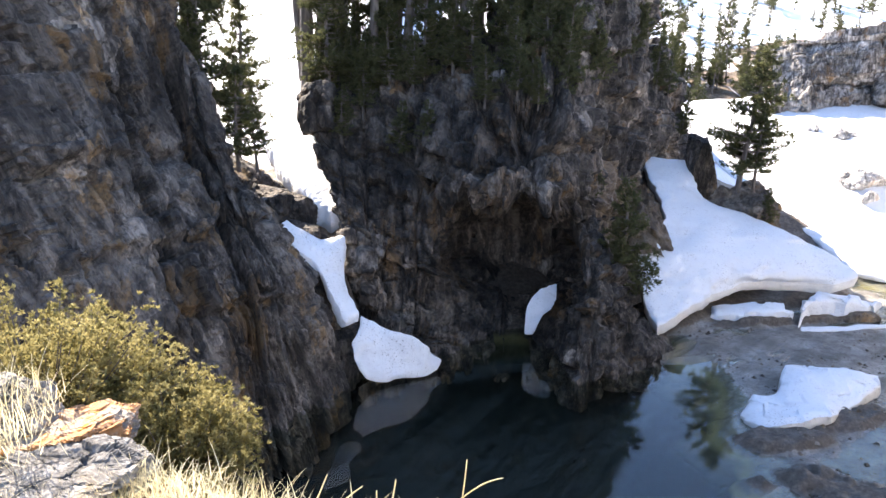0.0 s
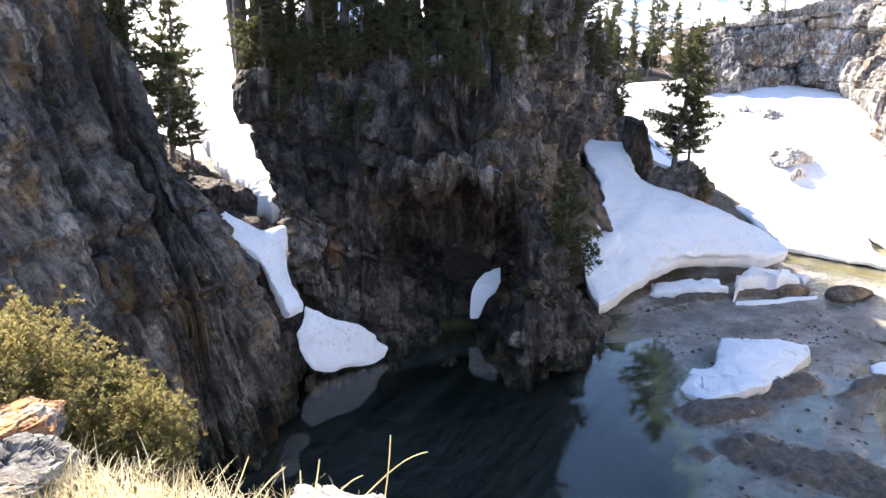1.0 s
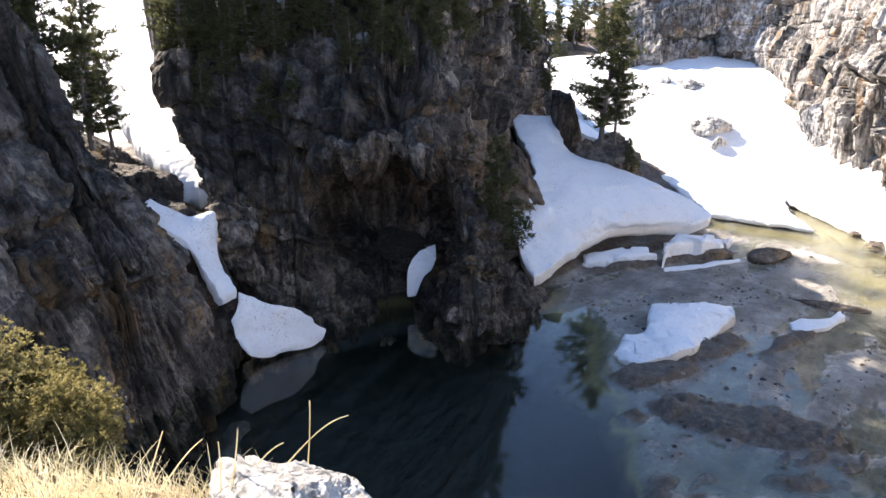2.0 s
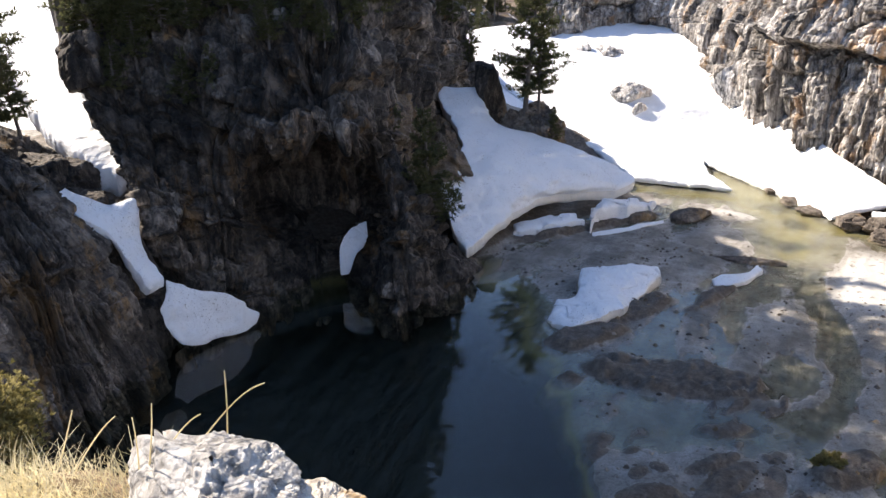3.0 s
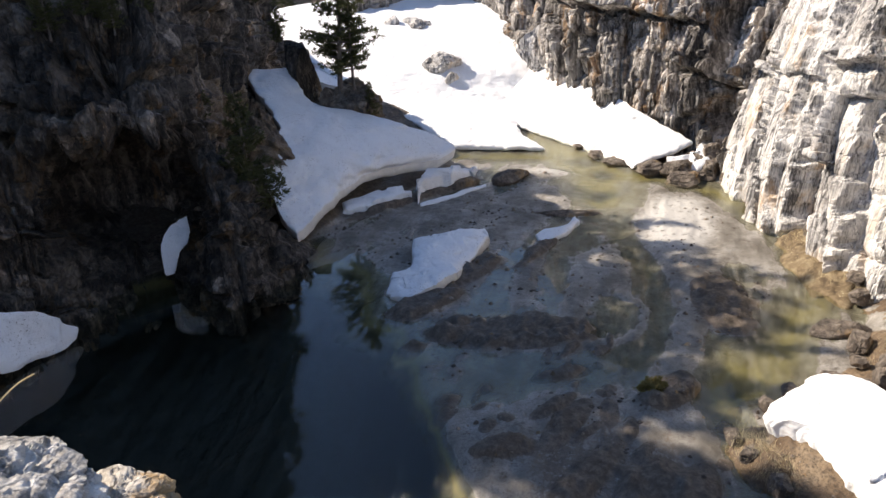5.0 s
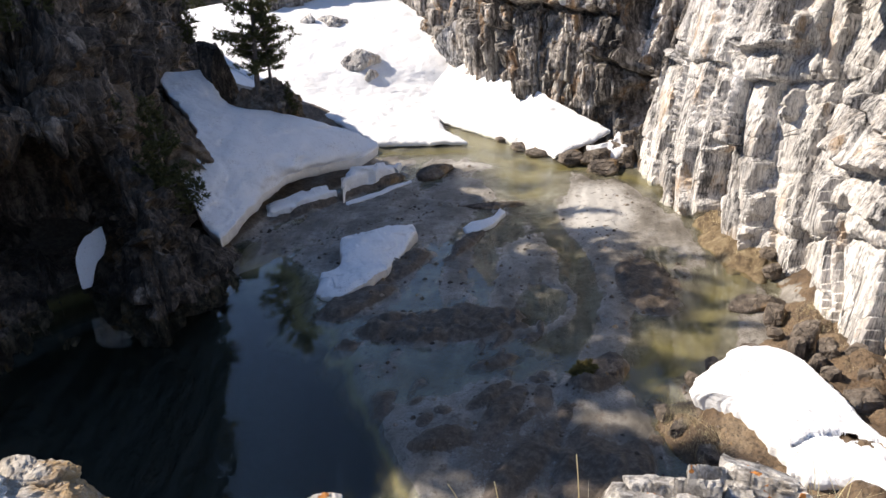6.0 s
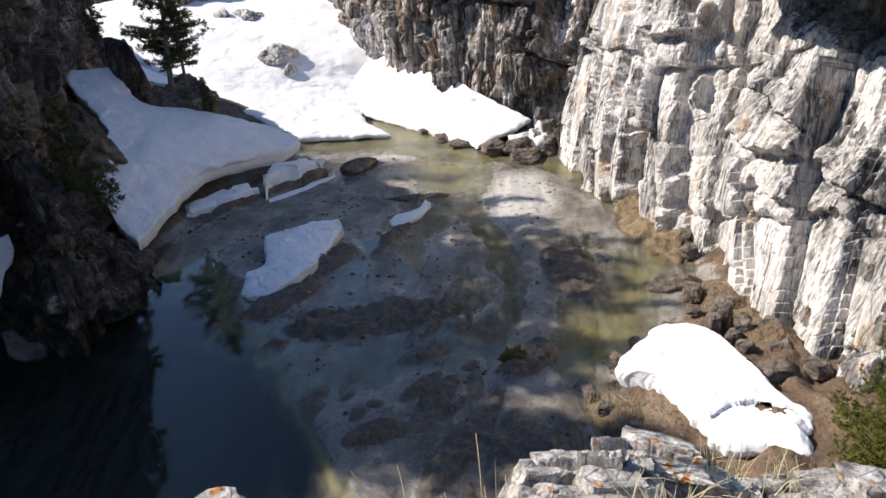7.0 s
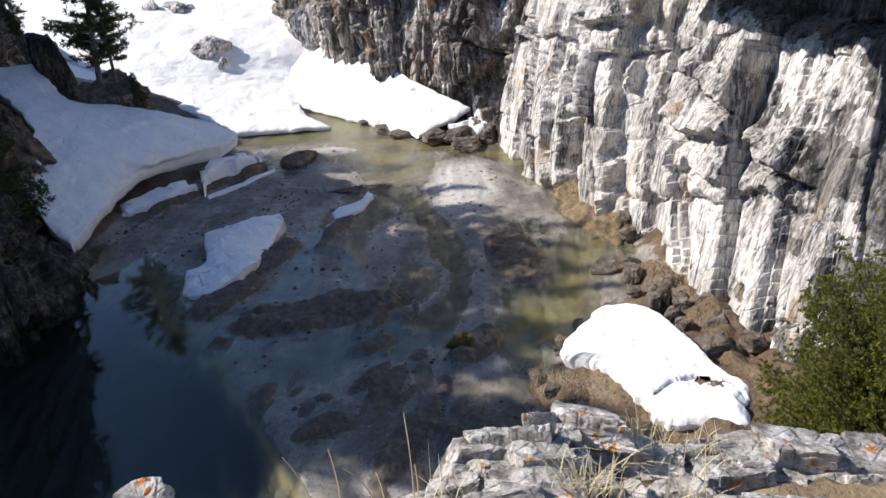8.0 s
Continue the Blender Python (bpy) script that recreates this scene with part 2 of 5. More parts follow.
def water_material():
    m = Mat("clear_stream_water")
    n = m.bump(m.noise(1.5, 3, 0.5), 0.05, 0.02)
    n = m.bump(m.noise(9.0, 2, 0.5), 0.03, 0.006, n)
    place = m.put("ShaderNodeSeparateXYZ", Vector=m.co)
    running = m.ramp(m.math("MULTIPLY", m.math("ADD", place.outputs["Y"], m.math("MULTIPLY", place.outputs["X"], 1.3)), 0.01), (0.44, 0.0), (0.54, 1.0))
    riffle = m.put("ShaderNodeBump", Height=m.noise(5.0, 4, 0.6, m.mapped((0.5, 1.2, 1), (0, 0, 40))), Distance=0.06, Normal=n)
    m.plug(riffle.inputs["Strength"], m.math("MULTIPLY", running, 0.7))
    n = riffle.outputs[0]
    clear = m.put("ShaderNodeBsdfTransparent", Color=(0.85, 0.86, 0.78, 1)).outputs[0]
    gloss = m.put("ShaderNodeBsdfGlossy", Color=(1, 1, 1, 1), Roughness=m.math("ADD", m.math("MULTIPLY", running, 0.12), 0.01), Normal=n).outputs[0]
    facing = m.put("ShaderNodeLayerWeight", Blend=0.5, Normal=n).outputs["Facing"]
    calm = m.math("SUBTRACT", 0.97, m.math("MULTIPLY", running, 0.6))
    fres = m.math("ADD", m.math("MULTIPLY", m.math("POWER", facing, 4.6), calm), 0.03)
    mixer = m.put("ShaderNodeMixShader", Fac=fres)
    m.plug(mixer.inputs[1], clear)
    m.plug(mixer.inputs[2], gloss)
    m.t.links.new(mixer.outputs[0], m.out.inputs[0])
    return m.m


WATER = water_material()


def leaf_material(name, low, high, scale=2.0):
    m = Mat(name)
    col = m.ramp(m.noise(scale, 3, 0.6), (0.35, low), (0.65, high))
    r = m.put("ShaderNodeNewGeometry").outputs["Random Per Island"]
    col = m.mix(m.ramp(r, (0.0, 0.0), (1.0, 0.45)), col, (high[0] * 1.3, high[1] * 1.25, high[2]))
    diff = m.put("ShaderNodeBsdfDiffuse", Color=col).outputs[0]
    tran = m.put("ShaderNodeBsdfTranslucent", Color=col).outputs[0]
    mixer = m.put("ShaderNodeMixShader", Fac=0.45)
    m.plug(mixer.inputs[1], diff)
    m.plug(mixer.inputs[2], tran)
    m.t.links.new(mixer.outputs[0], m.out.inputs[0])
    return m.m


NEEDLES = leaf_material("pine_needles", (0.05, 0.057, 0.03), (0.125, 0.13, 0.068))
JUNIPER = leaf_material("juniper_green", (0.13, 0.118, 0.045), (0.36, 0.31, 0.15), 6.0)
SHRUB = leaf_material("dark_shrub_green", (0.068, 0.085, 0.021), (0.2, 0.205, 0.052), 5.0)
STRAW = leaf_material("dry_grass", (0.56, 0.47, 0.28), (0.8, 0.73, 0.54), 4.0)


def bark_material():
    m = Mat("pine_bark")
    v = m.mapped((6, 6, 1.2))
    col = m.ramp(m.noise(2.0, 5, 0.6, v), (0.35, (0.09, 0.075, 0.065)), (0.65, (0.2, 0.17, 0.15)))
    return m.finish(col, 0.9, m.bump(m.noise(5.0, 5, 0.6, v), 0.7, 0.03))


BARK = bark_material()


def turf_material(name, low, mid, high):
    m = Mat(name)
    col = m.ramp(m.noise(2.6, 8, 0.72), (0.35, low), (0.5, mid), (0.65, high))
    return m.finish(col, 0.95, m.bump(m.noise(14.0, 6, 0.7), 0.8, 0.05))


TURF = turf_material("dry_turf", (0.1, 0.062, 0.035), (0.24, 0.175, 0.1), (0.36, 0.3, 0.18))
HUMMOCK = turf_material("rusty_turf", (0.055, 0.036, 0.02), (0.16, 0.115, 0.065), (0.27, 0.215, 0.13))


# ---- rock walls ----
def facets(q, seed, slope=1.0):
    """Faceted blocks: each cell has its own height and tilt; also the distance to the joints."""
    i = np.floor(q)
    f1, f2 = np.full(len(q), 9.0), np.full(len(q), 9.0)
    out = np.zeros(len(q))
    for a in (-1, 0, 1):
        for b in (-1, 0, 1):
            for c in (-1, 0, 1):
                j = i + (a, b, c)
                off = q - j - np.stack([hash3(j, seed + s) for s in (1, 2, 3)], -1)
                d = np.sqrt((off**2).sum(1))
                tilt = np.stack([hash3(j, seed + s) for s in (5, 6, 7)], -1) - 0.5
                near = d < f1
                f2 = np.where(near, f1, np.minimum(f2, d))
                out = np.where(near, hash3(j, seed + 4) - 0.5 + slope * (off * tilt).sum(1), out)
                f1 = np.where(near, d, f1)
    return out, f2 - f1


def slabs(u, v, wide, high, seed):
    """A wall of straight-edged slabs: columns of uneven width, broken at uneven heights. Gives each slab's set-back (0 to 1),
    its own slant, and the distance to the nearest joint in metres."""
    def split(t, salt):
        i = np.floor(t)
        z = 0 * i
        cut = lambda k: k + 0.7 * (hash3(np.stack([k, salt, z], -1), seed) - 0.5)
        i = np.where(t < cut(i), i - 1, np.where(t >= cut(i + 1), i + 1, i))
        lo, hi = cut(i), cut(i + 1)
        return i, (t - lo) / (hi - lo), np.minimum(t - lo, hi - t)
    i, fu, eu = split(u / wide, 0 * u)
    j, fv, ev = split(v / high + 7.3 * hash3(np.stack([i, 0 * i, 0 * i + 3], -1), seed + 1), i)
    cell = np.stack([i, j, 0 * i + 5], -1)
    slant = (fu - 0.5) * (hash3(cell, seed + 2) - 0.5) + (fv - 0.5) * (hash3(cell, seed + 3) - 0.5)
    return hash3(cell, seed + 4), slant, np.minimum(eu * wide, ev * high)


def rock_relief(p, n, run, seed=0, lean=0.0, sizes=((3.2, 6, 1.0), (1.2, 3, 0.5), (0.5, 1.1, 0.16)), bent=0.12, rough=0.1, out=0.5, groove=0.45, ledges=(), blocks=(), ribs=(), hollows=()):
    """Jointed relief into the wall along the normals n of the points p. run: metres along the wall. sizes: slabs as (width, height, depth).
    lean: how far the joints lean over, in metres along the wall for each metre up; bent: how crooked they are.
    out: share of the depth that stands before the sheet; groove: how deep the joints are cut.
    ledges: (axis, from, to, height at from, height at to, out, fade), rock that juts out above a line and dies away upward.
    blocks: (size, depth) of angular bulges; ribs: (axis, place, half width, out, lean), pillars and recesses; hollows: (centre, radii, depth)."""
    turned = p @ np.array(Euler((0.6, 0.9, 0.4)).to_matrix())
    u = run + lean * p[:, 2] + bent * fbm(turned / 1.5, 4, seed)
    v = p[:, 2] + 0.25 * run * math.sin(seed) + bent * 2 * fbm(turned / 1.2 + 9, 4, seed + 3)
    d = out * sum(deep for _, _, deep in sizes) - 0.5 * rough * (1 - fbm(turned / 3, 4, seed + 31)) + 0.45 * rough * fbm(turned / 0.4, 4, seed + 41)
    for k, (wide, high, deep) in enumerate(sizes):
        back, slant, e = slabs(u, v, wide, high, seed + 13 * k)
        d = d - deep * back + deep * 1.1 * slant - groove * deep * np.exp(-((e / (0.06 + 0.03 * wide)) ** 2))
    for k, (size, deep) in enumerate(blocks):
        h, e = facets(p / size * (1, 1, 0.8), seed + 91 + 7 * k, 1.6)
        d = d + deep * h - 0.2 * deep * np.exp(-((e / 0.03) ** 2))
    for axis, at, half, jut, tilt in ribs:
        off = np.abs(p[:, axis] - at - tilt * p[:, 2] + 0.5 * half * fbm(p / 1.4, 4, seed + 71)) / half
        d = d + jut * smooth(1.15, 0.85, off)
    for c, r, deep in hollows:
        d = d - deep * smooth(0.25, 0.6, np.exp(-(((p - c) / r) ** 2).sum(1)) + 0.12 * fbm(p / 0.8, 4, seed + 81))
    if rough > 0.04:
        h, e = facets(turned / 0.34, seed + 77)
        d = d + rough * 0.7 * h - rough * 0.4 * np.exp(-((e / 0.08) ** 2))
    wave = 0.3 * fbm(p / 0.9, 3, seed + 51)
    for axis, lo, hi, z0, z1, jut, fade in ledges:
        f = (p[:, axis] - lo) / (hi - lo)
        above = p[:, 2] - (z0 + (z1 - z0) * f) + wave
        inside = smooth(0, 0.08, f) * smooth(0, 0.08, 1 - f)
        d = d + jut * inside * smooth(0, 0.1, above) * np.exp(-np.maximum(above, 0) / fade)
        d = d - 0.5 * abs(jut) * inside * np.exp(-((above + 0.12) / 0.16) ** 2)
    return p + n * d[:, None]


def cliff(name, rows, spacing, material, label, seed, foot=-2.5, soil=(), other=None, **relief):
    """A rock wall: a smooth sheet through rows of places from foot to crest and back, broken up by jointed relief."""
    rows = [[(x, y, foot) for x, y, z in rows[0]]] + rows
    rough = net(rows, 60, 60)
    long = np.linalg.norm(np.diff(rough, axis=1), axis=2).sum(1).mean()
    nu = int(long / spacing)
    nv = int(np.linalg.norm(np.diff(rough, axis=0), axis=2).sum(0).mean() / spacing)
    s = net(rows, nv, nu)
    run = np.tile(np.linspace(0, long, nu), nv)
    p = rock_relief(s.reshape(-1, 3), sheet_normals(s).reshape(-1, 3), run, seed=seed, **relief)
    me = mesh_from(name, p, grid_faces(nv, nu), material)
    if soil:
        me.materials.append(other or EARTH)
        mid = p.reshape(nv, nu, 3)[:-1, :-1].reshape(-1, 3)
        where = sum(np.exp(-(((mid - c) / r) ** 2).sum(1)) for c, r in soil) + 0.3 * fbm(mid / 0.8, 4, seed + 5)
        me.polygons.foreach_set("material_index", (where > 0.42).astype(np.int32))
    return tagged(new(name, me), label, "rock cliff", kind="structure")


def moved(row, dx, dy, dz):
    return [(x + dx, y + dy, z + dz) for x, y, z in row]


LEFT_0 = [(-14, 2, -1), (-12.2, 8, -1), (-9.2, 15.2, -0.3), (-7.6, 17.6, 0), (-6.2, 19.4, 0), (-5.1, 20.5, -0.2), (-3.6, 21.9, -0.2), (-3.9, 23.5, -0.6), (-4.3, 26.8, -1)]
LEFT_1 = [(-14.9, 2.2, 3), (-13.1, 8.4, 3), (-8.8, 15.7, 5), (-7.2, 17.1, 3.1), (-6.1, 19.8, 2), (-5.2, 20.8, 1.5), (-4.0, 22.0, 1.2), (-4.2, 23.8, 0.7), (-4.9, 27.7, 0.8)]
LEFT_2 = [(-15.8, 2.4, 7), (-14, 8.8, 7), (-9.2, 16.6, 7.1), (-7.8, 18.5, 5.4), (-6.2, 20.2, 4), (-5.1, 20.8, 3.2), (-4.2, 21.8, 2.3), (-4.5, 24.3, 2.2), (-5.5, 28.6, 2.4)]
LEFT_3 = [(-16.7, 2.6, 10), (-14.9, 9.2, 10), (-9.6, 17.6, 9), (-8.4, 19.8, 7.4), (-6.7, 21.1, 5.6), (-5.4, 21.4, 4.6), (-4.7, 22.1, 3.6), (-4.9, 24.7, 3.7), (-6.4, 29.5, 3.3)]
LEFT_4 = [(-17.6, 2.8, 14), (-15.8, 9.6, 14), (-10.2, 19, 10.8), (-9.1, 21.2, 9.5), (-7.5, 22.4, 7), (-5.9, 22.1, 5.6), (-5.1, 22.4, 4.5), (-5.7, 25.6, 4.3), (-7.3, 30.3, 4.8)]
LEFT_5 = [(-18.5, 3, 18), (-16.7, 10, 18), (-10.7, 20.4, 13.2), (-9.6, 22.6, 12), (-8.3, 23.7, 8.9), (-6.3, 22.7, 6.6), (-5.8, 22.8, 5.3), (-6.6, 26.4, 4.9), (-8.2, 31.1, 5.6)]
LEFT_6 = [(-19.4, 3.2, 20), (-17.6, 10.4, 20), (-11.5, 22.2, 15.5), (-9.8, 24.1, 14.1), (-8.8, 24.6, 11.6), (-6.8, 23.7, 7.3), (-6.4, 23.2, 5.8), (-7.6, 27.2, 6.2), (-9.6, 31.8, 5.9)]
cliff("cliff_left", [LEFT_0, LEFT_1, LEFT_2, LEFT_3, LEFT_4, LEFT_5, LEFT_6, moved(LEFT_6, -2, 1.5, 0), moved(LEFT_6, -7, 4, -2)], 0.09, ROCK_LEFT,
      "steep shade-darkened grey limestone slab with ochre stains above the pool", 3, lean=0.5, sizes=((3.2, 9, 0.9), (1.2, 4.2, 0.5), (0.6, 1.5, 0.22), (0.28, 0.8, 0.08)), rough=0.06, bent=0.12, groove=0.22, out=0.52, blocks=((2.8, 0.3),),
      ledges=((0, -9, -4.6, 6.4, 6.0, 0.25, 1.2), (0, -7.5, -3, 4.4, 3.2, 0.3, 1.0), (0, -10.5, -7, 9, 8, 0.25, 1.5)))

MID_0 = [(-3.2, 27.8, -0.5), (-2.7, 24.6, -0.6), (-1.6, 25.0, -0.5), (0.2, 26.0, -0.4), (2.2, 26.4, -1), (3.6, 25.2, -1), (5.2, 23.4, -0.5), (7.4, 24.9, -0.6), (9.7, 27.6, -0.4), (11.3, 32.1, -1), (13.1, 37.8, -1)]
MID_1 = [(-4.4, 29.7, 3), (-3.5, 25.8, 4), (-1.7, 25.6, 2), (0.2, 26.5, 1.6), (2.4, 29.6, 0.8), (4.1, 28.2, 1.4), (5.1, 24.3, 2.4), (7.2, 25.8, 1.8), (8.4, 28.7, 0.7), (9.6, 34.3, -0.3), (13.3, 39.8, -1)]
MID_2 = [(-4.5, 30.7, 4.5), (-3.9, 26.7, 5.5), (-2, 26.1, 3.9), (0.1, 26.3, 3.5), (2.4, 30.2, 2.9), (4.2, 29.4, 2.9), (5, 25.5, 3.8), (6.8, 27.2, 3.3), (8.0, 30.3, 2.1), (9.7, 36.3, 2), (13.7, 41.8, 1.2)]
MID_3 = [(-4.9, 31.6, 6), (-4.6, 28.1, 6.9), (-2.1, 26.9, 5.7), (-0.1, 26.8, 5.1), (2.3, 29.0, 4.6), (4.0, 28.6, 4.6), (5, 27, 5.1), (6.6, 29.3, 4.6), (8.1, 32.3, 3.8), (10.4, 38.2, 3.9), (14.3, 43.7, 3.5)]
MID_4 = [(-5.4, 32.5, 7.1), (-4.9, 29, 7.8), (-2.3, 27.9, 7.4), (-0.2, 26.4, 7.1), (1.9, 25.3, 6.3), (3.4, 24.8, 6.2), (4.7, 26.1, 6.6), (6.6, 30.8, 6.4), (8.5, 34.8, 6), (11.6, 39.8, 5.6), (15, 45.4, 4.9)]
MID_5 = [(-5.9, 33.4, 8.2), (-5.3, 29.4, 8.8), (-2.5, 29.1, 9), (-0.2, 27.4, 9.2), (1.8, 26.3, 9.2), (3.4, 25.8, 8.8), (4.7, 27.1, 9.1), (6.7, 31.8, 9.4), (9.1, 35.9, 9.3), (12.4, 41.1, 8.2), (15, 47.6, 7)]
MID_6 = [(-5.3, 35.5, 10.1), (-4.4, 31.1, 10.4), (-2.8, 30.9, 10.6), (0, 30, 11.2), (1.9, 29.9, 12), (3.6, 29.8, 12.7), (4.9, 29.6, 13.1), (7.1, 33.2, 13.9), (9.1, 36.9, 13.6), (11.2, 42.6, 11.9), (14.4, 50, 10.4)]
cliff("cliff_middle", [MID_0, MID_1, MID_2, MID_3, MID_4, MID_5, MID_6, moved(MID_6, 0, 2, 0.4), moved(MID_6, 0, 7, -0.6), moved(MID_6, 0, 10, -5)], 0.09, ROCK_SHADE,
      "shade-darkened overhanging limestone buttress topped with pines", 7, lean=-0.1, sizes=((3.2, 3.0, 0.7), (1.3, 1.5, 0.45), (0.55, 0.65, 0.2), (0.28, 0.3, 0.07)), rough=0.07, bent=0.12, groove=0.25, out=0.5, blocks=((2.8, 0.6),),
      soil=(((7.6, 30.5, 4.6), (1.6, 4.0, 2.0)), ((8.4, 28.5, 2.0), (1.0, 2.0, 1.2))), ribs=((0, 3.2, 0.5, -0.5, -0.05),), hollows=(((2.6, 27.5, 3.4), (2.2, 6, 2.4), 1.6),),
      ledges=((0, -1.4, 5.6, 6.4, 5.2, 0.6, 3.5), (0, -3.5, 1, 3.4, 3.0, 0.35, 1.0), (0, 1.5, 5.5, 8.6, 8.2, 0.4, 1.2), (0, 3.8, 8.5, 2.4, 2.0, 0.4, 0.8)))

RIGHT_0 = [(21, -14, 1.5), (18.0, -3, 1.5), (16.6, 3.2, 1.4), (17.4, 5.7, 1.2), (18.9, 7.7, 1), (20.5, 9.6, 1), (22.4, 11.8, 0.8), (24, 15.6, 0.6), (25.8, 18.6, 0.4), (28.8, 23, 0.6), (29.6, 26.6, 0.6), (28.2, 30.2, 1.4), (29, 35, 2.6), (30.6, 42, 4), (33.5, 54.5, 6), (24.5, 57.0, 6)]
STEPS = [(0.3, 3.2), (0.8, 5.4), (1.2, 7.4), (1.5, 9), (1.7, 10.5), (2.0, 12), (2.8, 14)]
TALL = (1, 1, 1, 1, 1, 1, 1, 1, 1, 1, 1, 1, 1, 0.9, 0.5, 0.35)
TURNS = (60, 66, 92, 116, 116, 118, 112, 120, 122, 122, 90, 80, 95, 95, 60, 20)
SWELL = (0.8, 0.9, 1.0, 1.1, 0.6, -0.2, 1.2, 0.1, 0.6, 1.2, 0.3, 1.8, -1.0, 1.6, -0.6, 0.5)
right_rows = [RIGHT_0]
for back, up in STEPS:
    right_rows.append([(x + (back * 1.3 + 0.6 * w - 0.5) * math.sin(radians(a)), y + (back * 1.3 + 0.6 * w - 0.5) * math.cos(radians(a)), max(z, 0) + up * h)
                       for (x, y, z), a, w, h in zip(RIGHT_0, TURNS, SWELL, TALL)])
right_rows += [moved(right_rows[-1], 4, -2, 1), moved(right_rows[-1], 14, -6, 2)]
# Of the two dark patches, the second paints shade below the overhang.
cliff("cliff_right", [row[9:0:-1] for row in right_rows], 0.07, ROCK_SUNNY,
      "sunlit pale grey striped limestone wall along the stream", 11, foot=-1.5, lean=0.2, sizes=((3.0, 6.5, 0.75), (1.1, 3.6, 0.3), (0.4, 2.2, 0.07)), rough=0.03, bent=0.07, groove=0.2, out=0.4, other=ROCK_STAIN_SHADE, soil=(((18.5, 0.3, 5), (9, 4.8, 14)), ((21, 6.5, 9.6), (6, 5.0, 1.35))),
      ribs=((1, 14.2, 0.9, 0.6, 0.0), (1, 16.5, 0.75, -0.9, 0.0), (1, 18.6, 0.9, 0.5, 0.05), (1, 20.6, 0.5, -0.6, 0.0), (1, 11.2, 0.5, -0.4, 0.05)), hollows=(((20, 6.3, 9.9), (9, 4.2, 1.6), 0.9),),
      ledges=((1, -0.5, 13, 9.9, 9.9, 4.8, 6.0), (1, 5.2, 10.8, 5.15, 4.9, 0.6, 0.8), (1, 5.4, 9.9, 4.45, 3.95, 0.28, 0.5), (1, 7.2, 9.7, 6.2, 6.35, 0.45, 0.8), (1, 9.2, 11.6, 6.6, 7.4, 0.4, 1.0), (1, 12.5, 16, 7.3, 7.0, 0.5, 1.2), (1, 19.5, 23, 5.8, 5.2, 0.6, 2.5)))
cliff("cliff_far", [row[:8:-1] for row in right_rows], 0.11, ROCK_FAR,
      "grey limestone wall above the snow field", 12, foot=-1.5, lean=0.1, sizes=((3.0, 4.5, 1.0), (1.1, 2.2, 0.45), (0.45, 0.9, 0.18)), rough=0.06, bent=0.08, groove=0.25, out=0.4, blocks=((2.6, 0.4),),
      ribs=((1, 24.6, 1.0, -1.3, 0.0),), ledges=((1, 23, 28, 4.6, 5.0, 1.4, 2.5), (1, 26, 40, 7, 8, 1.0, 2)))


# ---- the ground, one sheet from the stream bed to the mountains ----
def near_line(x, y, pts):
    """Distance to a broken line and the side on which a place lies (positive: left of its course)."""
    best, side = np.full(x.shape, 1e9), np.zeros(x.shape)
    for (ax, ay), (bx, by) in zip(pts[:-1], pts[1:]):
        dx, dy = bx - ax, by - ay
        s = np.clip(((x - ax) * dx + (y - ay) * dy) / (dx * dx + dy * dy), 0, 1)
        d = np.hypot(x - ax - s * dx, y - ay - s * dy)
        w = d < best
        best = np.where(w, d, best)
        side = np.where(w, np.sign(dx * (y - ay) - dy * (x - ax)), side)
    return best, side


def blob(x, y, cx, cy, rx, ry, turn=0.0):
    c, s = math.cos(radians(turn)), math.sin(radians(turn))
    u, v = (x - cx) * c + (y - cy) * s, -(x - cx) * s + (y - cy) * c
    return np.exp(-((u / rx) ** 2 + (v / ry) ** 2))


BANK = [(-60, -40), (4, -14), (9.5, 2), (11.5, 7.3), (14.0, 9.4), (17.5, 10.0), (20.5, 10.6), (23.2, 13.2), (26.2, 17.4), (28.2, 20.8), (28.6, 26.4), (28.4, 31), (28.2, 37), (28.8, 44), (30, 60), (60, 300)]
SHORE = [(-60, 20), (-8, 20), (-2.5, 25), (4, 26.5), (8.6, 27.4), (10.6, 28.6), (12.5, 30.6), (16, 31.2), (19.4, 32.4), (21, 36.2), (23.4, 35), (25.6, 38.5), (26.4, 44), (26, 60), (20, 300)]
FLAT = [(9.6, 40), (10, 28.2), (10.7, 24.2), (9.4, 20.4), (8.9, 17.6), (8.2, 15.6), (7.2, 13.2), (6.4, 11.6), (5.8, 10), (5.4, 7), (5, -10)]
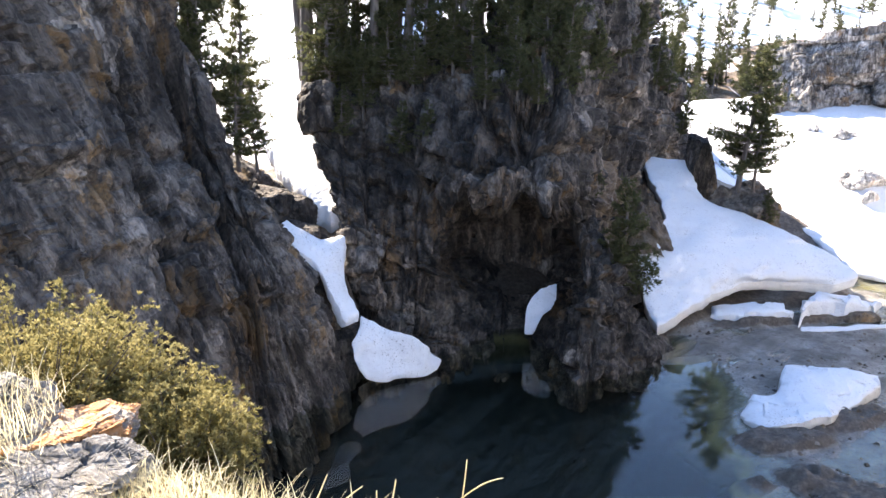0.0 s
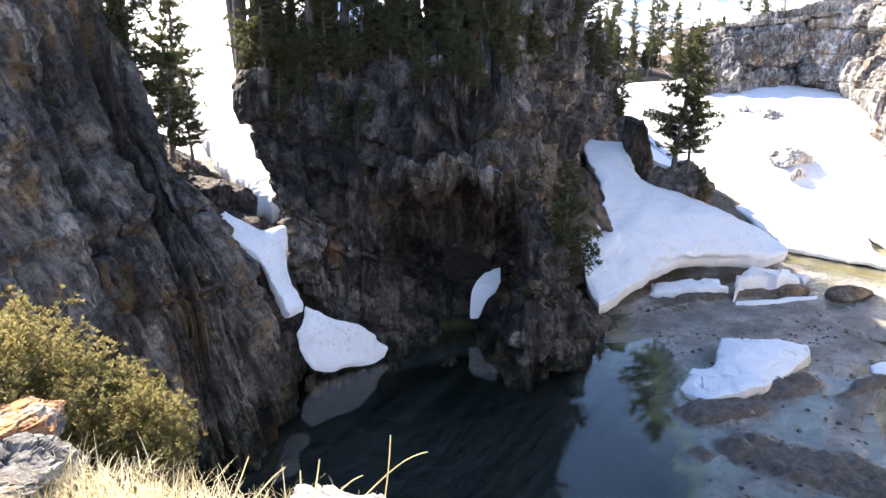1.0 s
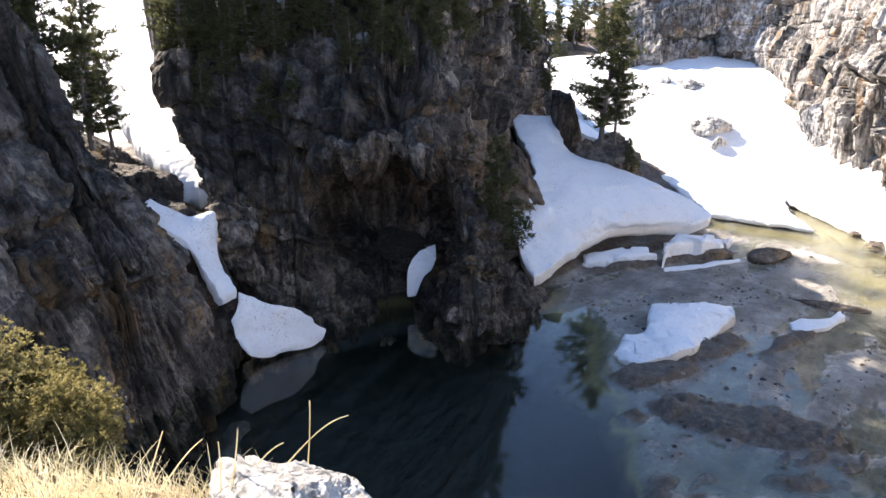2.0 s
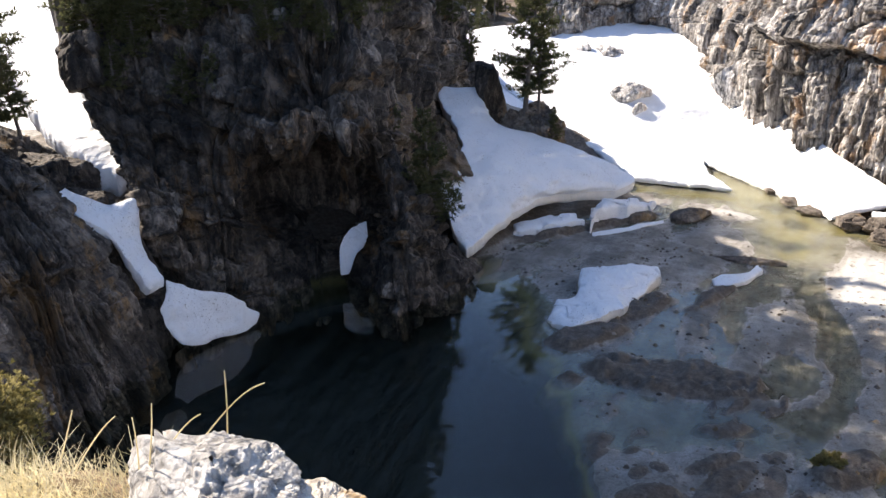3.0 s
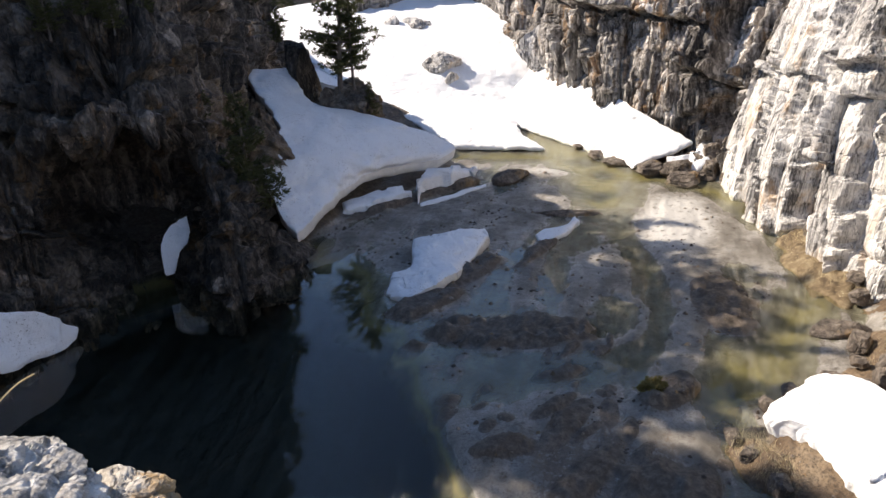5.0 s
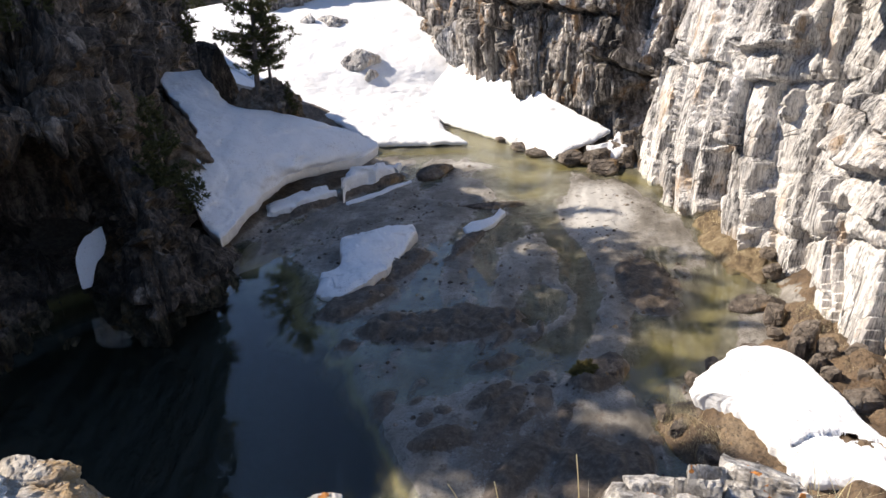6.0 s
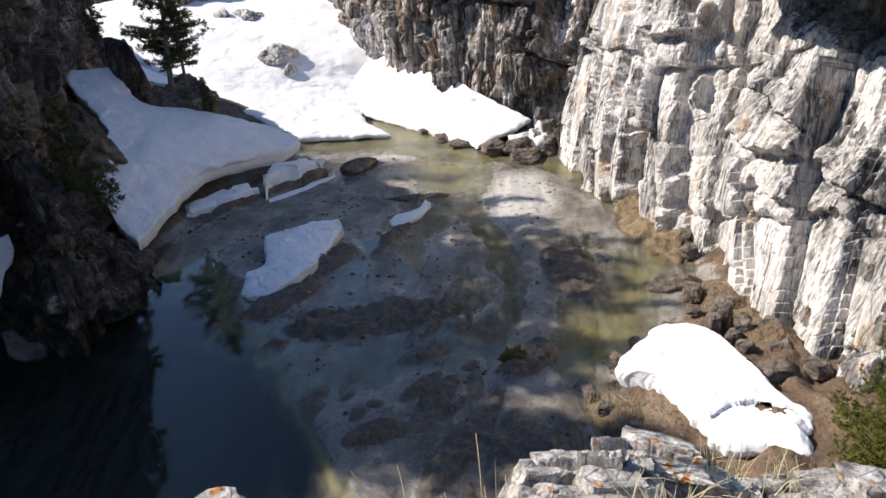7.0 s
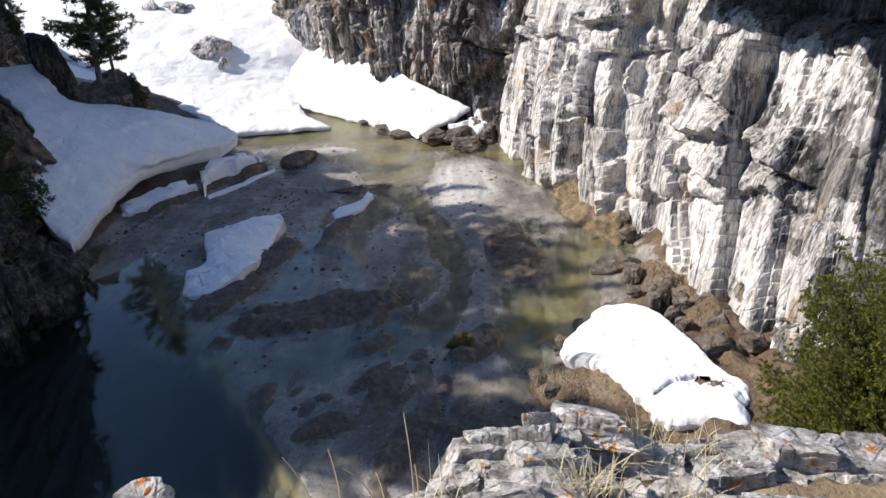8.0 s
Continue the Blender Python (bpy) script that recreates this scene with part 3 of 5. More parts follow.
# gravel bars and mud banks: x, y, half length, half width, turn, height
BARS = ((15.5, 27.2, 6.0, 2.4, 15, 0.07), (10.9, 10.6, 3.4, 2.4, 35, 0.07), (22.3, 19.8, 4.8, 1.5, 44, 0.2), (17.4, 18.6, 2.6, 0.9, 45, 0.08), (23.0, 29.6, 1.6, 0.6, -50, 0.16), (19.6, 25.2, 2.2, 0.9, 20, 0.1), (15.9, 13.6, 1.9, 0.7, 40, 0.1), (8.2, 12.2, 2.5, 1.4, 45, 0.07))
MUD = ((12.0, 16.9, 2.4, 0.95, -33, 0.24), (10.4, 20.1, 1.7, 0.55, 10, 0.16), (13.4, 21.5, 1.5, 0.5, 25, 0.16), (16.6, 21.7, 1.7, 0.32, 28, 0.12), (8.3, 17.9, 0.9, 0.4, 0, 0.12), (6.1, 14.5, 1.3, 0.36, 45, 0.13), (19.0, 14.6, 1.9, 0.9, 50, 0.16), (13.6, 11.8, 0.9, 0.5, 10, 0.16),
       (9.6, 10.4, 1.4, 0.35, 20, 0.1), (11.8, 14.2, 0.8, 0.3, -15, 0.1), (13.6, 8.9, 0.8, 0.5, 60, 0.14), (8.4, 12.2, 0.7, 0.3, -20, 0.1), (15.6, 30.2, 3.4, 0.5, 12, 0.2), (10.6, 13.0, 0.7, 0.2, 10, 0.08), (11.2, 8.6, 0.9, 0.4, 30, 0.1), (10.2, 8.8, 1.2, 0.7, 35, 0.05), (10.4, 12.2, 1.0, 0.3, 25, 0.06))
rng_m = random.Random(41)
MUD = MUD + tuple((rng_m.uniform(7.5, 15), rng_m.uniform(8.5, 15.5), rng_m.uniform(0.12, 0.5), rng_m.uniform(0.06, 0.2), rng_m.uniform(0, 60), rng_m.uniform(-0.04, 0.01)) for _ in range(40))
COURSES = (([(27.4, 42), (27.1, 37), (27.0, 33.5), (26.2, 30.5), (24.6, 28), (23, 25.4)], 0.19, 1.6), ([(21, 35.4), (24, 33), (26.2, 30.5)], 0.15, 0.9),
           ([(25.6, 28), (27.3, 24.6), (27.4, 21.4), (25.4, 17), (23.2, 14), (20.5, 12.6), (18.2, 11.9), (15.8, 11.1)], 0.17, 0.85), ([(15.8, 11.1), (14.3, 10.9), (13.7, 9.6), (13.0, 8.2), (12.4, 7)], 0.16, 0.5),
           ([(23, 25.4), (21.2, 22.4), (19.2, 18.7), (17, 15.4), (15.4, 13.9), (13.4, 13.5), (11, 14.4), (8, 15)], 0.085, 0.8))


def ground_z(x, y):
    p = np.stack([x, y, 0 * x], -1).reshape(-1, 3)
    n1, n2, n3 = (fbm(p / s, 4, 60 + k).reshape(x.shape) for k, s in enumerate((3.0, 0.9, 0.3)))
    drift = fbm(np.stack([(x - y) / 1.3, (x + y) / 7, 0 * x], -1).reshape(-1, 3), 5, 66, 0.6).reshape(x.shape)
    d, side = near_line(x, y, FLAT)
    flat = smooth(-3.0, 0.6, d * side + 0.7 * n1)
    z = -0.4 + 0.4 * flat + 0.03 * n1 + 0.02 * n2 + 0.012 * n3 + 0.045 * drift
    z = z - (1 - flat) * (2.6 * blob(x, y, 0, 18, 7, 7) + 2.2 * blob(x, y, 1, 9, 7, 7) + 0.8 * blob(x, y, 5, 11, 4, 4.5) + 1.6 * blob(x, y, 7, 8, 4, 3.2))
    for cx, cy, rx, ry, turn, high in BARS:
        z = z + high * blob(x, y, cx, cy, rx, ry, turn)
    for cx, cy, rx, ry, turn, high in MUD:
        z = z + (high + 0.06) * smooth(0.12, 0.6, blob(x, y, cx, cy, rx, ry, turn) * (1 + 0.35 * n2 + 0.2 * n3)) * (1 + 0.35 * n2 + 0.15 * n3)
    r = np.hypot(x - 14.5, y - 16.8)
    z = z + smooth(17.6, 15.5, y) * (0.07 * np.exp(-(((r - 2.2) / 0.28) ** 2)) - 0.07 * np.exp(-(((r - 1.5) / 0.35) ** 2)))
    for course, deep, wide in COURSES:
        d, _ = near_line(x, y, course)
        z = z - deep * np.exp(-((d / (wide * (1 + 0.4 * n1 + 0.2 * n2))) ** 2))
    d, side = near_line(x, y, BANK)
    z = z + np.where(side < 0, smooth(0, 7, d) * 1.0 + smooth(0, 1.2, d) * (0.35 + 0.25 * n2), 0)
    d, side = near_line(x, y, SHORE)
    z = z + np.where(side > 0, smooth(0, 14, d) * 3.4 + smooth(0, 0.8, d) * 0.35, 0)
    z = z + smooth(38, 80, y) * 5 + smooth(64, 160, y) * 20 + smooth(90, 420, np.hypot(x, y)) * 45
    z = z + smooth(25, 60, -y) * 12 + smooth(20, 60, -x) * 14 + smooth(14, 50, x - 0.6 * np.clip(y, 0, 60) - 14) * 14
    return z


def ground():
    ax = np.concatenate([-np.geomspace(2500, 14, 40), np.linspace(-13, 34, 560), np.geomspace(35, 2500, 46)])
    ay = np.concatenate([-np.geomspace(2500, 6, 34), np.linspace(-5, 44, 560), np.geomspace(45, 2500, 50)])
    x, y = np.meshgrid(ax, ay)
    z = ground_z(x, y)
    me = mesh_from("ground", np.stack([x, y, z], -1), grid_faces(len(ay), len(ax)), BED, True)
    for material in (SNOW, EARTH):
        me.materials.append(material)
    d, side = near_line(x, y, SHORE)
    mud = sum(smooth(0.1, 0.5, blob(x, y, *bank[:5])) for bank in MUD) * 0.95 + np.where((side > 0) & (y < 44), smooth(0, 1, d), 0) + 0.3 * blob(x, y, 10, 10.4, 3.2, 2.6, 35)
    pale = blob(x, y, 23.0, 20.6, 3.6, 1.5, 44) + 0.3 * blob(x, y, 10.8, 10.4, 2.8, 1.6, 35) + 0.6 * blob(x, y, 23.0, 29.6, 1.8, 0.7, -50) + 0.35 * blob(x, y, 17.0, 19, 3, 1.4, 40)
    for key, field in (("mud", mud), ("pale", pale)):
        me.attributes.new(key, "FLOAT", "POINT").data.foreach_set("value", field.ravel().astype(np.float32))
    mx, my, mz = (0.25 * (v[:-1, :-1] + v[1:, :-1] + v[:-1, 1:] + v[1:, 1:]) for v in (x, y, z))
    d, side = near_line(mx, my, BANK)
    wob = fbm(np.stack([mx, my, mz], -1).reshape(-1, 3) / 1.2, 5, 90, 0.65).reshape(mx.shape) * 0.5
    kind = np.where((my > 46) | (np.hypot(mx, my) > 75), 1, np.where((side < 0) & (d > 0.5 + wob) & (my < 28), 2, 0))
    hill = blob(mx, my, 29, 79, 9, 6) + blob(mx, my, 44, 86, 10, 7)
    kind = np.where(hill + 0.5 * wob > 0.45, 2, kind)
    me.polygons.foreach_set("material_index", kind.ravel().astype(np.int32))
    tagged(new("ground", me), "brown gravel and silt stream bed between gravel bars", "ground", kind="structure")


ground()
wx, wy = np.meshgrid(np.linspace(-14, 34, 40), np.linspace(-8, 44, 40))
water = new("water", mesh_from("water", np.stack([wx, wy, 0 * wx], -1), grid_faces(40, 40), WATER, True))
tagged(water, "clear shallow stream water over silt and a dark-tinted pool bed", "water", kind="structure")


# ---- snow ----
def snow_sheet(name, left, right, thick, label, kind="", seed=0, spacing=0.12, rough=0.12, swell=0.2, broken=0.0, rim=""):
    """Old snow between two edges (x, y, z of its upper side), with a rounded, undercut rim of that thickness; rim: the label of its cut face, if it is a part of its own."""
    left, right = np.asarray(left, float), np.asarray(right, float)
    run = np.linalg.norm(np.diff(spline(left, 60), axis=0), axis=1).sum()
    wide = np.linalg.norm(left - right, axis=1).mean()
    nv, nu = max(12, int(run / spacing)), max(10, int(wide / spacing))
    a, b = spline(left, nv), spline(right, nv)
    u = np.linspace(0, 1, nu)[None, :, None]
    top = a[:, None] * (1 - u) + b[:, None] * u
    v = np.linspace(0, 1, nv)[:, None]
    uu = u[..., 0]
    edge = np.minimum(np.minimum(uu, 1 - uu) * wide, np.minimum(v, 1 - v) * run)
    p = top.reshape(-1, 3)
    wob = np.stack([fbm(p / 0.9 + 9 * k, 3, seed + k) for k in range(2)], -1).reshape(nv, nu, 2) * rough * 1.8
    if broken:
        wob = wob * 0.3 + np.stack([facets(p * (1 / 0.8, 1 / 0.8, 0.5) + 7 * k, seed + k, 0.3)[0] for k in range(2)], -1).reshape(nv, nu, 2) * broken
        top[..., 2] += broken * 0.45 * facets(p * (1 / 1.1, 1 / 1.1, 0.3), seed + 4, 1.2)[0].reshape(nv, nu)
    top[..., :2] += wob
    top[..., 2] += swell * (1 - np.exp(-edge / 0.8)) - swell + rough * fbm(p / 1.3, 4, seed + 5).reshape(nv, nu)
    soft = np.clip(1 - edge / (thick * 0.3 + 0.04), 0, 1)
    top[..., 2] -= thick * 0.1 * soft**2
    mid_in, low_in = 0.04, 0.16
    c = top.mean((0, 1))
    ring = np.concatenate([top[0, :-1], top[:-1, -1], top[-1, :0:-1], top[:0:-1, 0]])
    out = ring - c
    out[:, 2] = 0
    out = out / np.maximum(np.linalg.norm(out, axis=1, keepdims=True), 1e-6)
    jag = fbm(ring / 0.5, 3, seed + 8)[:, None]
    r1 = ring + out * (mid_in + 0.06 * jag) * thick - [0, 0, thick * 0.35]
    r2 = ring - out * (low_in + 0.25 * jag) * thick - [0, 0, thick * 0.85]
    r3 = ring - out * (0.5 + 0.3 * jag) * thick - [0, 0, thick * 1.0]
    m, k = nv * nu, len(ring)
    ids = np.arange(m).reshape(nv, nu)
    rid = np.concatenate([ids[0, :-1], ids[:-1, -1], ids[-1, :0:-1], ids[:0:-1, 0]])
    loops = [rid] + [m + j * k + np.arange(k) for j in range(3)]
    faces = [grid_faces(nv, nu)[:, ::1]]
    for lo, hi in zip(loops[1:], loops[:-1]):
        faces.append(np.stack([hi, lo, np.roll(lo, -1), np.roll(hi, -1)], -1))
    verts = np.concatenate([top.reshape(-1, 3), r1, r2, r3])
    me = mesh_from(name, verts, np.concatenate(faces), SNOW, True)
    bm = bmesh.new()
    bm.from_mesh(me)
    bmesh.ops.recalc_face_normals(bm, faces=bm.faces)
    bm.to_mesh(me)
    bm.free()
    me.set_sharp_from_angle(angle=radians(38))
    if not rim:
        return tagged(new(name, me), label, "snow", kind=kind)
    root = new(name)
    root.location = (*c[:2], verts[:, 2].min())
    for piece, cut, words in (("snow_cap", range(len(faces[0])), ""), ("cut_face", range(len(faces[0]), len(me.polygons)), rim)):
        ids = np.array([me.polygons[k].vertices[:] for k in cut])
        used, where = np.unique(ids, return_inverse=True)
        own = mesh_from(piece, verts[used] - np.array(root.location), where.reshape(-1, 4), SNOW_CUT if words else SNOW, True)
        part(piece, own, root, words)
    return tagged(root, label, "snow", kind=kind)


snow_sheet("snow_bank", [(8.5, 27.3, 0.8), (8.4, 28.8, 1.6), (8.8, 31.8, 3.2), (10.2, 33.5, 3.9), (10.5, 37, 4.9), (10.4, 39.8, 5.6)],
           [(9.0, 27.6, 0.9), (13.4, 31.0, 1.5), (18.4, 31.3, 1.7), (16.6, 33.4, 3.0), (13.2, 36.4, 4.1), (13.3, 39.2, 5.6)], 0.45,
           "large bank of shaded white snow sloping to the stream", seed=3, rough=0.09, swell=0.06, spacing=0.1, rim="undercut beige-stained snow edge")
snow_sheet("snow_slab", [(11.7, 30.0, 0.35), (13.0, 29.8, 0.65), (14.9, 29.8, 0.75)], [(12.0, 30.5, 0.6), (13.4, 30.6, 0.8), (15.0, 30.6, 0.9)], 0.6,
           "broken slab of white snow beside the stream", seed=4, spacing=0.07, rough=0.05, swell=0.1, broken=0.35)
snow_sheet("snow_slab", [(15.1, 29.2, 0.5), (16.1, 30.1, 1.1), (18.8, 30.4, 0.7)], [(15.8, 30.4, 1.1), (17.2, 31.0, 1.2), (19.5, 30.9, 0.8)], 0.6,
           "tilted broken slab of white snow beside the stream", seed=5, spacing=0.07, rough=0.05, swell=0.1, broken=0.35)
snow_sheet("snow_slab", [(15.2, 28.9, 0.12), (17, 29.0, 0.14), (19.2, 29.6, 0.12)], [(15.3, 29.3, 0.16), (17.2, 29.4, 0.18), (19.4, 29.9, 0.14)], 0.15,
           "thin strip of white snow along the water", seed=25, spacing=0.06, rough=0.03, swell=0.05)
snow_sheet("snow_block", [(9.7, 21.5, 0.25), (10.3, 20.6, 0.45), (12.2, 20.9, 0.6), (13.2, 21.7, 0.5), (15.2, 23.2, 0.65)], [(10.6, 22.6, 0.5), (11.4, 22.7, 0.55), (12.3, 24.3, 0.75), (13.8, 24.2, 0.8), (15.5, 23.9, 0.75)], 0.6,
           "thick fallen block of white snow in the shallow stream", seed=6, spacing=0.07, rough=0.07, swell=0.14, broken=0.16, rim="broken beige-stained snow face")
snow_sheet("snow_patch", [(17.0, 22.3, 0.25), (17.8, 22.1, 0.3), (18.6, 22.3, 0.3), (19.6, 22.9, 0.3)], [(17.2, 22.9, 0.25), (17.9, 23.0, 0.3), (18.7, 22.8, 0.3), (19.9, 23.4, 0.28)], 0.22,
           "small curved patch of white snow on a gravel bar", seed=7, spacing=0.06, rough=0.05, swell=0.1)
snow_sheet("snow_cone", [(-3.1, 23.3, 1.8), (-2.5, 23.1, 0.65), (-0.85, 23.8, 0.5), (0.0, 24.4, 0.55)], [(-2.76, 23.9, 2.5), (-2.1, 23.95, 2.15), (-1.15, 23.95, 1.85), (0.1, 24.6, 0.65)], 0.25,
           "dirty white snow cone at the foot of the gully", seed=8, spacing=0.06, rough=0.07, swell=0.15)


def snow_blanket(name, outline, rise, thick, label, crack, hole, seed):
    """A thawing blanket of snow inside an outline, thin at its rim, with a sagging lobe beyond a crack (a line of x, y) and a melt hole (x, y, half length, half width, turn)."""
    rim = spline(outline, 260, True)
    c = rim.mean(0)
    wob = 0.07 * np.stack([fbm(rim / 0.35 + 4 * k, 4, seed + k, 0.65) for k in range(2)], -1)
    f = np.linspace(0, 1, 70) ** 0.8
    top = c + (rim - c) * f[:, None, None]
    top[..., :2] += wob * f[:, None, None] ** 9
    rim[:, :2] += wob
    flat = top.reshape(-1, 3)
    edge = np.minimum((1 - np.repeat(f, len(rim))) * 1.8 / thick, 1)
    d, side = near_line(flat[:, 0], flat[:, 1], crack)
    sag = np.where(side < 0, 0.09 * np.exp(-d / 1.5), 0) + 0.04 * np.exp(-((d / 0.06) ** 2))
    flat[:, 2] += rise * (1 - (1 - edge) ** 2) + 0.06 * fbm(flat / 0.9, 5, seed + 3, 0.6) - sag * np.clip(edge * 2, 0, 1)
    under = rim - (rim - c) * 0.05 - (0, 0, thick)
    verts = np.concatenate([flat, under])
    faces = grid_faces(71, len(rim), wrap=True)
    mid = verts[faces].mean(1)
    hx, hy, ha, hb, turn = hole
    gap = blob(mid[:, 0], mid[:, 1], hx, hy, ha, hb, turn) + 0.2 * fbm(mid / 0.25, 3, seed + 9)
    me = mesh_from(name, verts, faces[gap < 0.5], SNOW, True)
    return tagged(new(name, me), label, "snow")


snow_blanket("snow_patch", [(14.06, 9.16, 0.81), (15.46, 9.26, 0.95), (16.13, 9.27, 1.01), (16.59, 8.74, 1.06), (16.56, 7.85, 1.06), (16.06, 6.77, 1.01), (15.58, 5.84, 0.96), (15.14, 5.0, 0.91), (15.02, 4.48, 0.9), (14.63, 4.51, 0.86), (13.92, 4.14, 0.79), (13.68, 4.73, 0.77), (13.16, 5.4, 0.72), (13.17, 5.89, 0.72), (13.39, 6.23, 0.74), (13.81, 7.23, 0.78), (14.0, 8.0, 0.8), (13.72, 8.83, 0.77)], 0.3, 0.3, "sunlit white snow patch with a melt hole on the bank", [(13.49, 6.29), (14.09, 6.11), (14.61, 5.73), (14.92, 5.04), (14.73, 4.49)], (14.58, 5.57, 0.28, 0.14, -55.6), 9)
snow_sheet("snow_field", [(21.2, 36.4, 0.5), (20.8, 39, 1.1), (20, 43, 2.0), (19.6, 45.2, 2.5), (19, 48, 3.2), (18, 54, 4.8), (17, 62, 6.5)],
           [(25.4, 33.0, 0.35), (26.3, 36.4, 0.4), (28.4, 39.8, 0.9), (30.6, 41.2, 1.7), (33.6, 42.8, 3.4), (36.0, 50, 5.8), (37, 60, 8.4)], 0.2, "broad sunlit white snow field above the stream", kind="structure", seed=10, spacing=0.17, swell=0.2, rough=0.07)
snow_sheet("snow_field", [(26.7, 27.2, 0.6), (27.4, 31.0, 0.45), (27.3, 35.2, 0.45), (27.4, 39.0, 0.55), (28.2, 41.6, 0.85), (30.2, 43.6, 1.3)],
           [(29.5, 25.8, 1.6), (29.0, 30.2, 2.9), (30.0, 35, 3.8), (31, 38.6, 4.2), (32.0, 41.4, 3.9), (33.2, 43.9, 3.0)], 0.2, "sunlit white snow field at the foot of the wall", kind="structure", seed=14, spacing=0.11, swell=0.3, rough=0.07)
snow_sheet("snow_slab", [(27.8, 25.9, 0.9), (28.6, 25.2, 1.3), (29.2, 25.0, 1.6)], [(27.9, 24.9, 0.35), (28.4, 24.4, 0.6), (29.0, 24.2, 0.9)], 0.3,
           "thin tilted slab of dirty snow between boulders", seed=26, spacing=0.07, rough=0.06, swell=0.1, broken=0.3)
snow_sheet("snow_gully", [(-4.4, 27.0, 5.2), (-6.5, 29.6, 6.4), (-8.7, 34.9, 7.6), (-13, 46.5, 10), (-24, 80, 15), (-40, 130, 25)],
           [(-3.9, 27.1, 5.5), (-4.5, 30.0, 6.5), (-5.9, 34.4, 7.4), (-6, 47, 9.6), (-6, 80, 15), (-2, 130, 25)], 0.6, "bright snow filling the steep gully", kind="structure", seed=11, spacing=0.25, swell=0.2, rough=0.08)
snow_sheet("snow_ribbon", [(-5.45, 23.8, 5.75), (-4.9, 23.5, 5.0), (-4.15, 23.5, 4.35), (-3.75, 23.3, 3.6), (-3.25, 23.1, 2.75)],
           [(-5.3, 24.4, 5.75), (-4.3, 24.6, 5.05), (-3.45, 24.9, 5.05), (-3.4, 24.1, 3.9), (-2.85, 23.4, 2.85)], 0.4, "narrow ribbon of white snow in a rock cleft", seed=12, spacing=0.06, rough=0.06, swell=0.1)
snow_sheet("snow_patch", [(3.25, 26.6, 0.85), (3.3, 26.7, 1.5), (3.5, 26.9, 2.2), (4.2, 27.3, 2.7)], [(3.5, 26.6, 0.85), (4.0, 26.8, 1.6), (4.4, 27.0, 2.0), (4.5, 27.4, 2.65)], 0.15, "small shaded patch of snow in a rock hollow", seed=13, spacing=0.05, rough=0.12, swell=0.1, broken=0.12)


# ---- loose rocks ----
def rock_mesh(name, dims, seed, material, planes=13, detail=22, rough=0.05, chip=0.0, boxy=0.0, pits=0.0):
    """An angular boulder about its base centre: a body cut by random planes, then roughened."""
    rng = np.random.default_rng(seed)
    nv, nu = detail, detail * 2
    th, ph = np.meshgrid(np.linspace(0.02, math.pi - 0.02, nv), np.linspace(0, 2 * math.pi, nu, endpoint=False), indexing="ij")
    d = np.stack([np.sin(th) * np.cos(ph), np.sin(th) * np.sin(ph), np.cos(th)], -1).reshape(-1, 3)
    n = rng.normal(size=(planes, 3))
    n /= np.linalg.norm(n, axis=1, keepdims=True)
    far = rng.uniform(0.62, 0.95, planes)
    if boxy:
        box = np.concatenate([np.eye(3), -np.eye(3)]) + rng.normal(size=(6, 3)) * 0.14
        n = np.concatenate([box / np.linalg.norm(box, axis=1, keepdims=True), n])
        far = np.concatenate([rng.uniform(0.5, 0.62, 6) * boxy, far])
    r = np.min(np.where(d @ n.T > 0.05, far / np.maximum(d @ n.T, 0.05), 9), axis=1)
    p = d * np.minimum(r, 1.08)[:, None]
    p = p * (1 + rough * fbm(p * 2.2 + seed, 4, seed))[:, None]
    if chip:
        h1, e1 = facets(p * (1.6, 1.6, 3.2) + seed, seed)
        h2, e2 = facets(p * (4.5, 4.5, 8) + seed, seed + 3)
        p = p * (1 + chip * (2.0 * h1 + 0.6 * h2 - 0.9 * np.exp(-((e1 / 0.03) ** 2)) - 0.2 * np.exp(-((e2 / 0.04) ** 2))))[:, None]
    if pits:
        p = p * (1 - pits * smooth(0.15, 0.6, fbm(p * 4.5 + seed, 3, seed + 9)) + 0.3 * pits * fbm(p * 14 + seed, 2, seed + 12))[:, None]
    p = p * (np.array(dims) * 0.5)
    p[:, 2] += dims[2] * 0.32
    return mesh_from(name, p, grid_faces(nv, nu, wrap=True), material)


def rock(name, place, dims, seed, material, label, turn=0.0, category="rock", group="", tilt=0.0, **more):
    ob = new(name, rock_mesh(name, dims, seed, material, **more))
    ob.matrix_world = pose(*place, tilt, 0, turn)
    return tagged(ob, label, category, group)


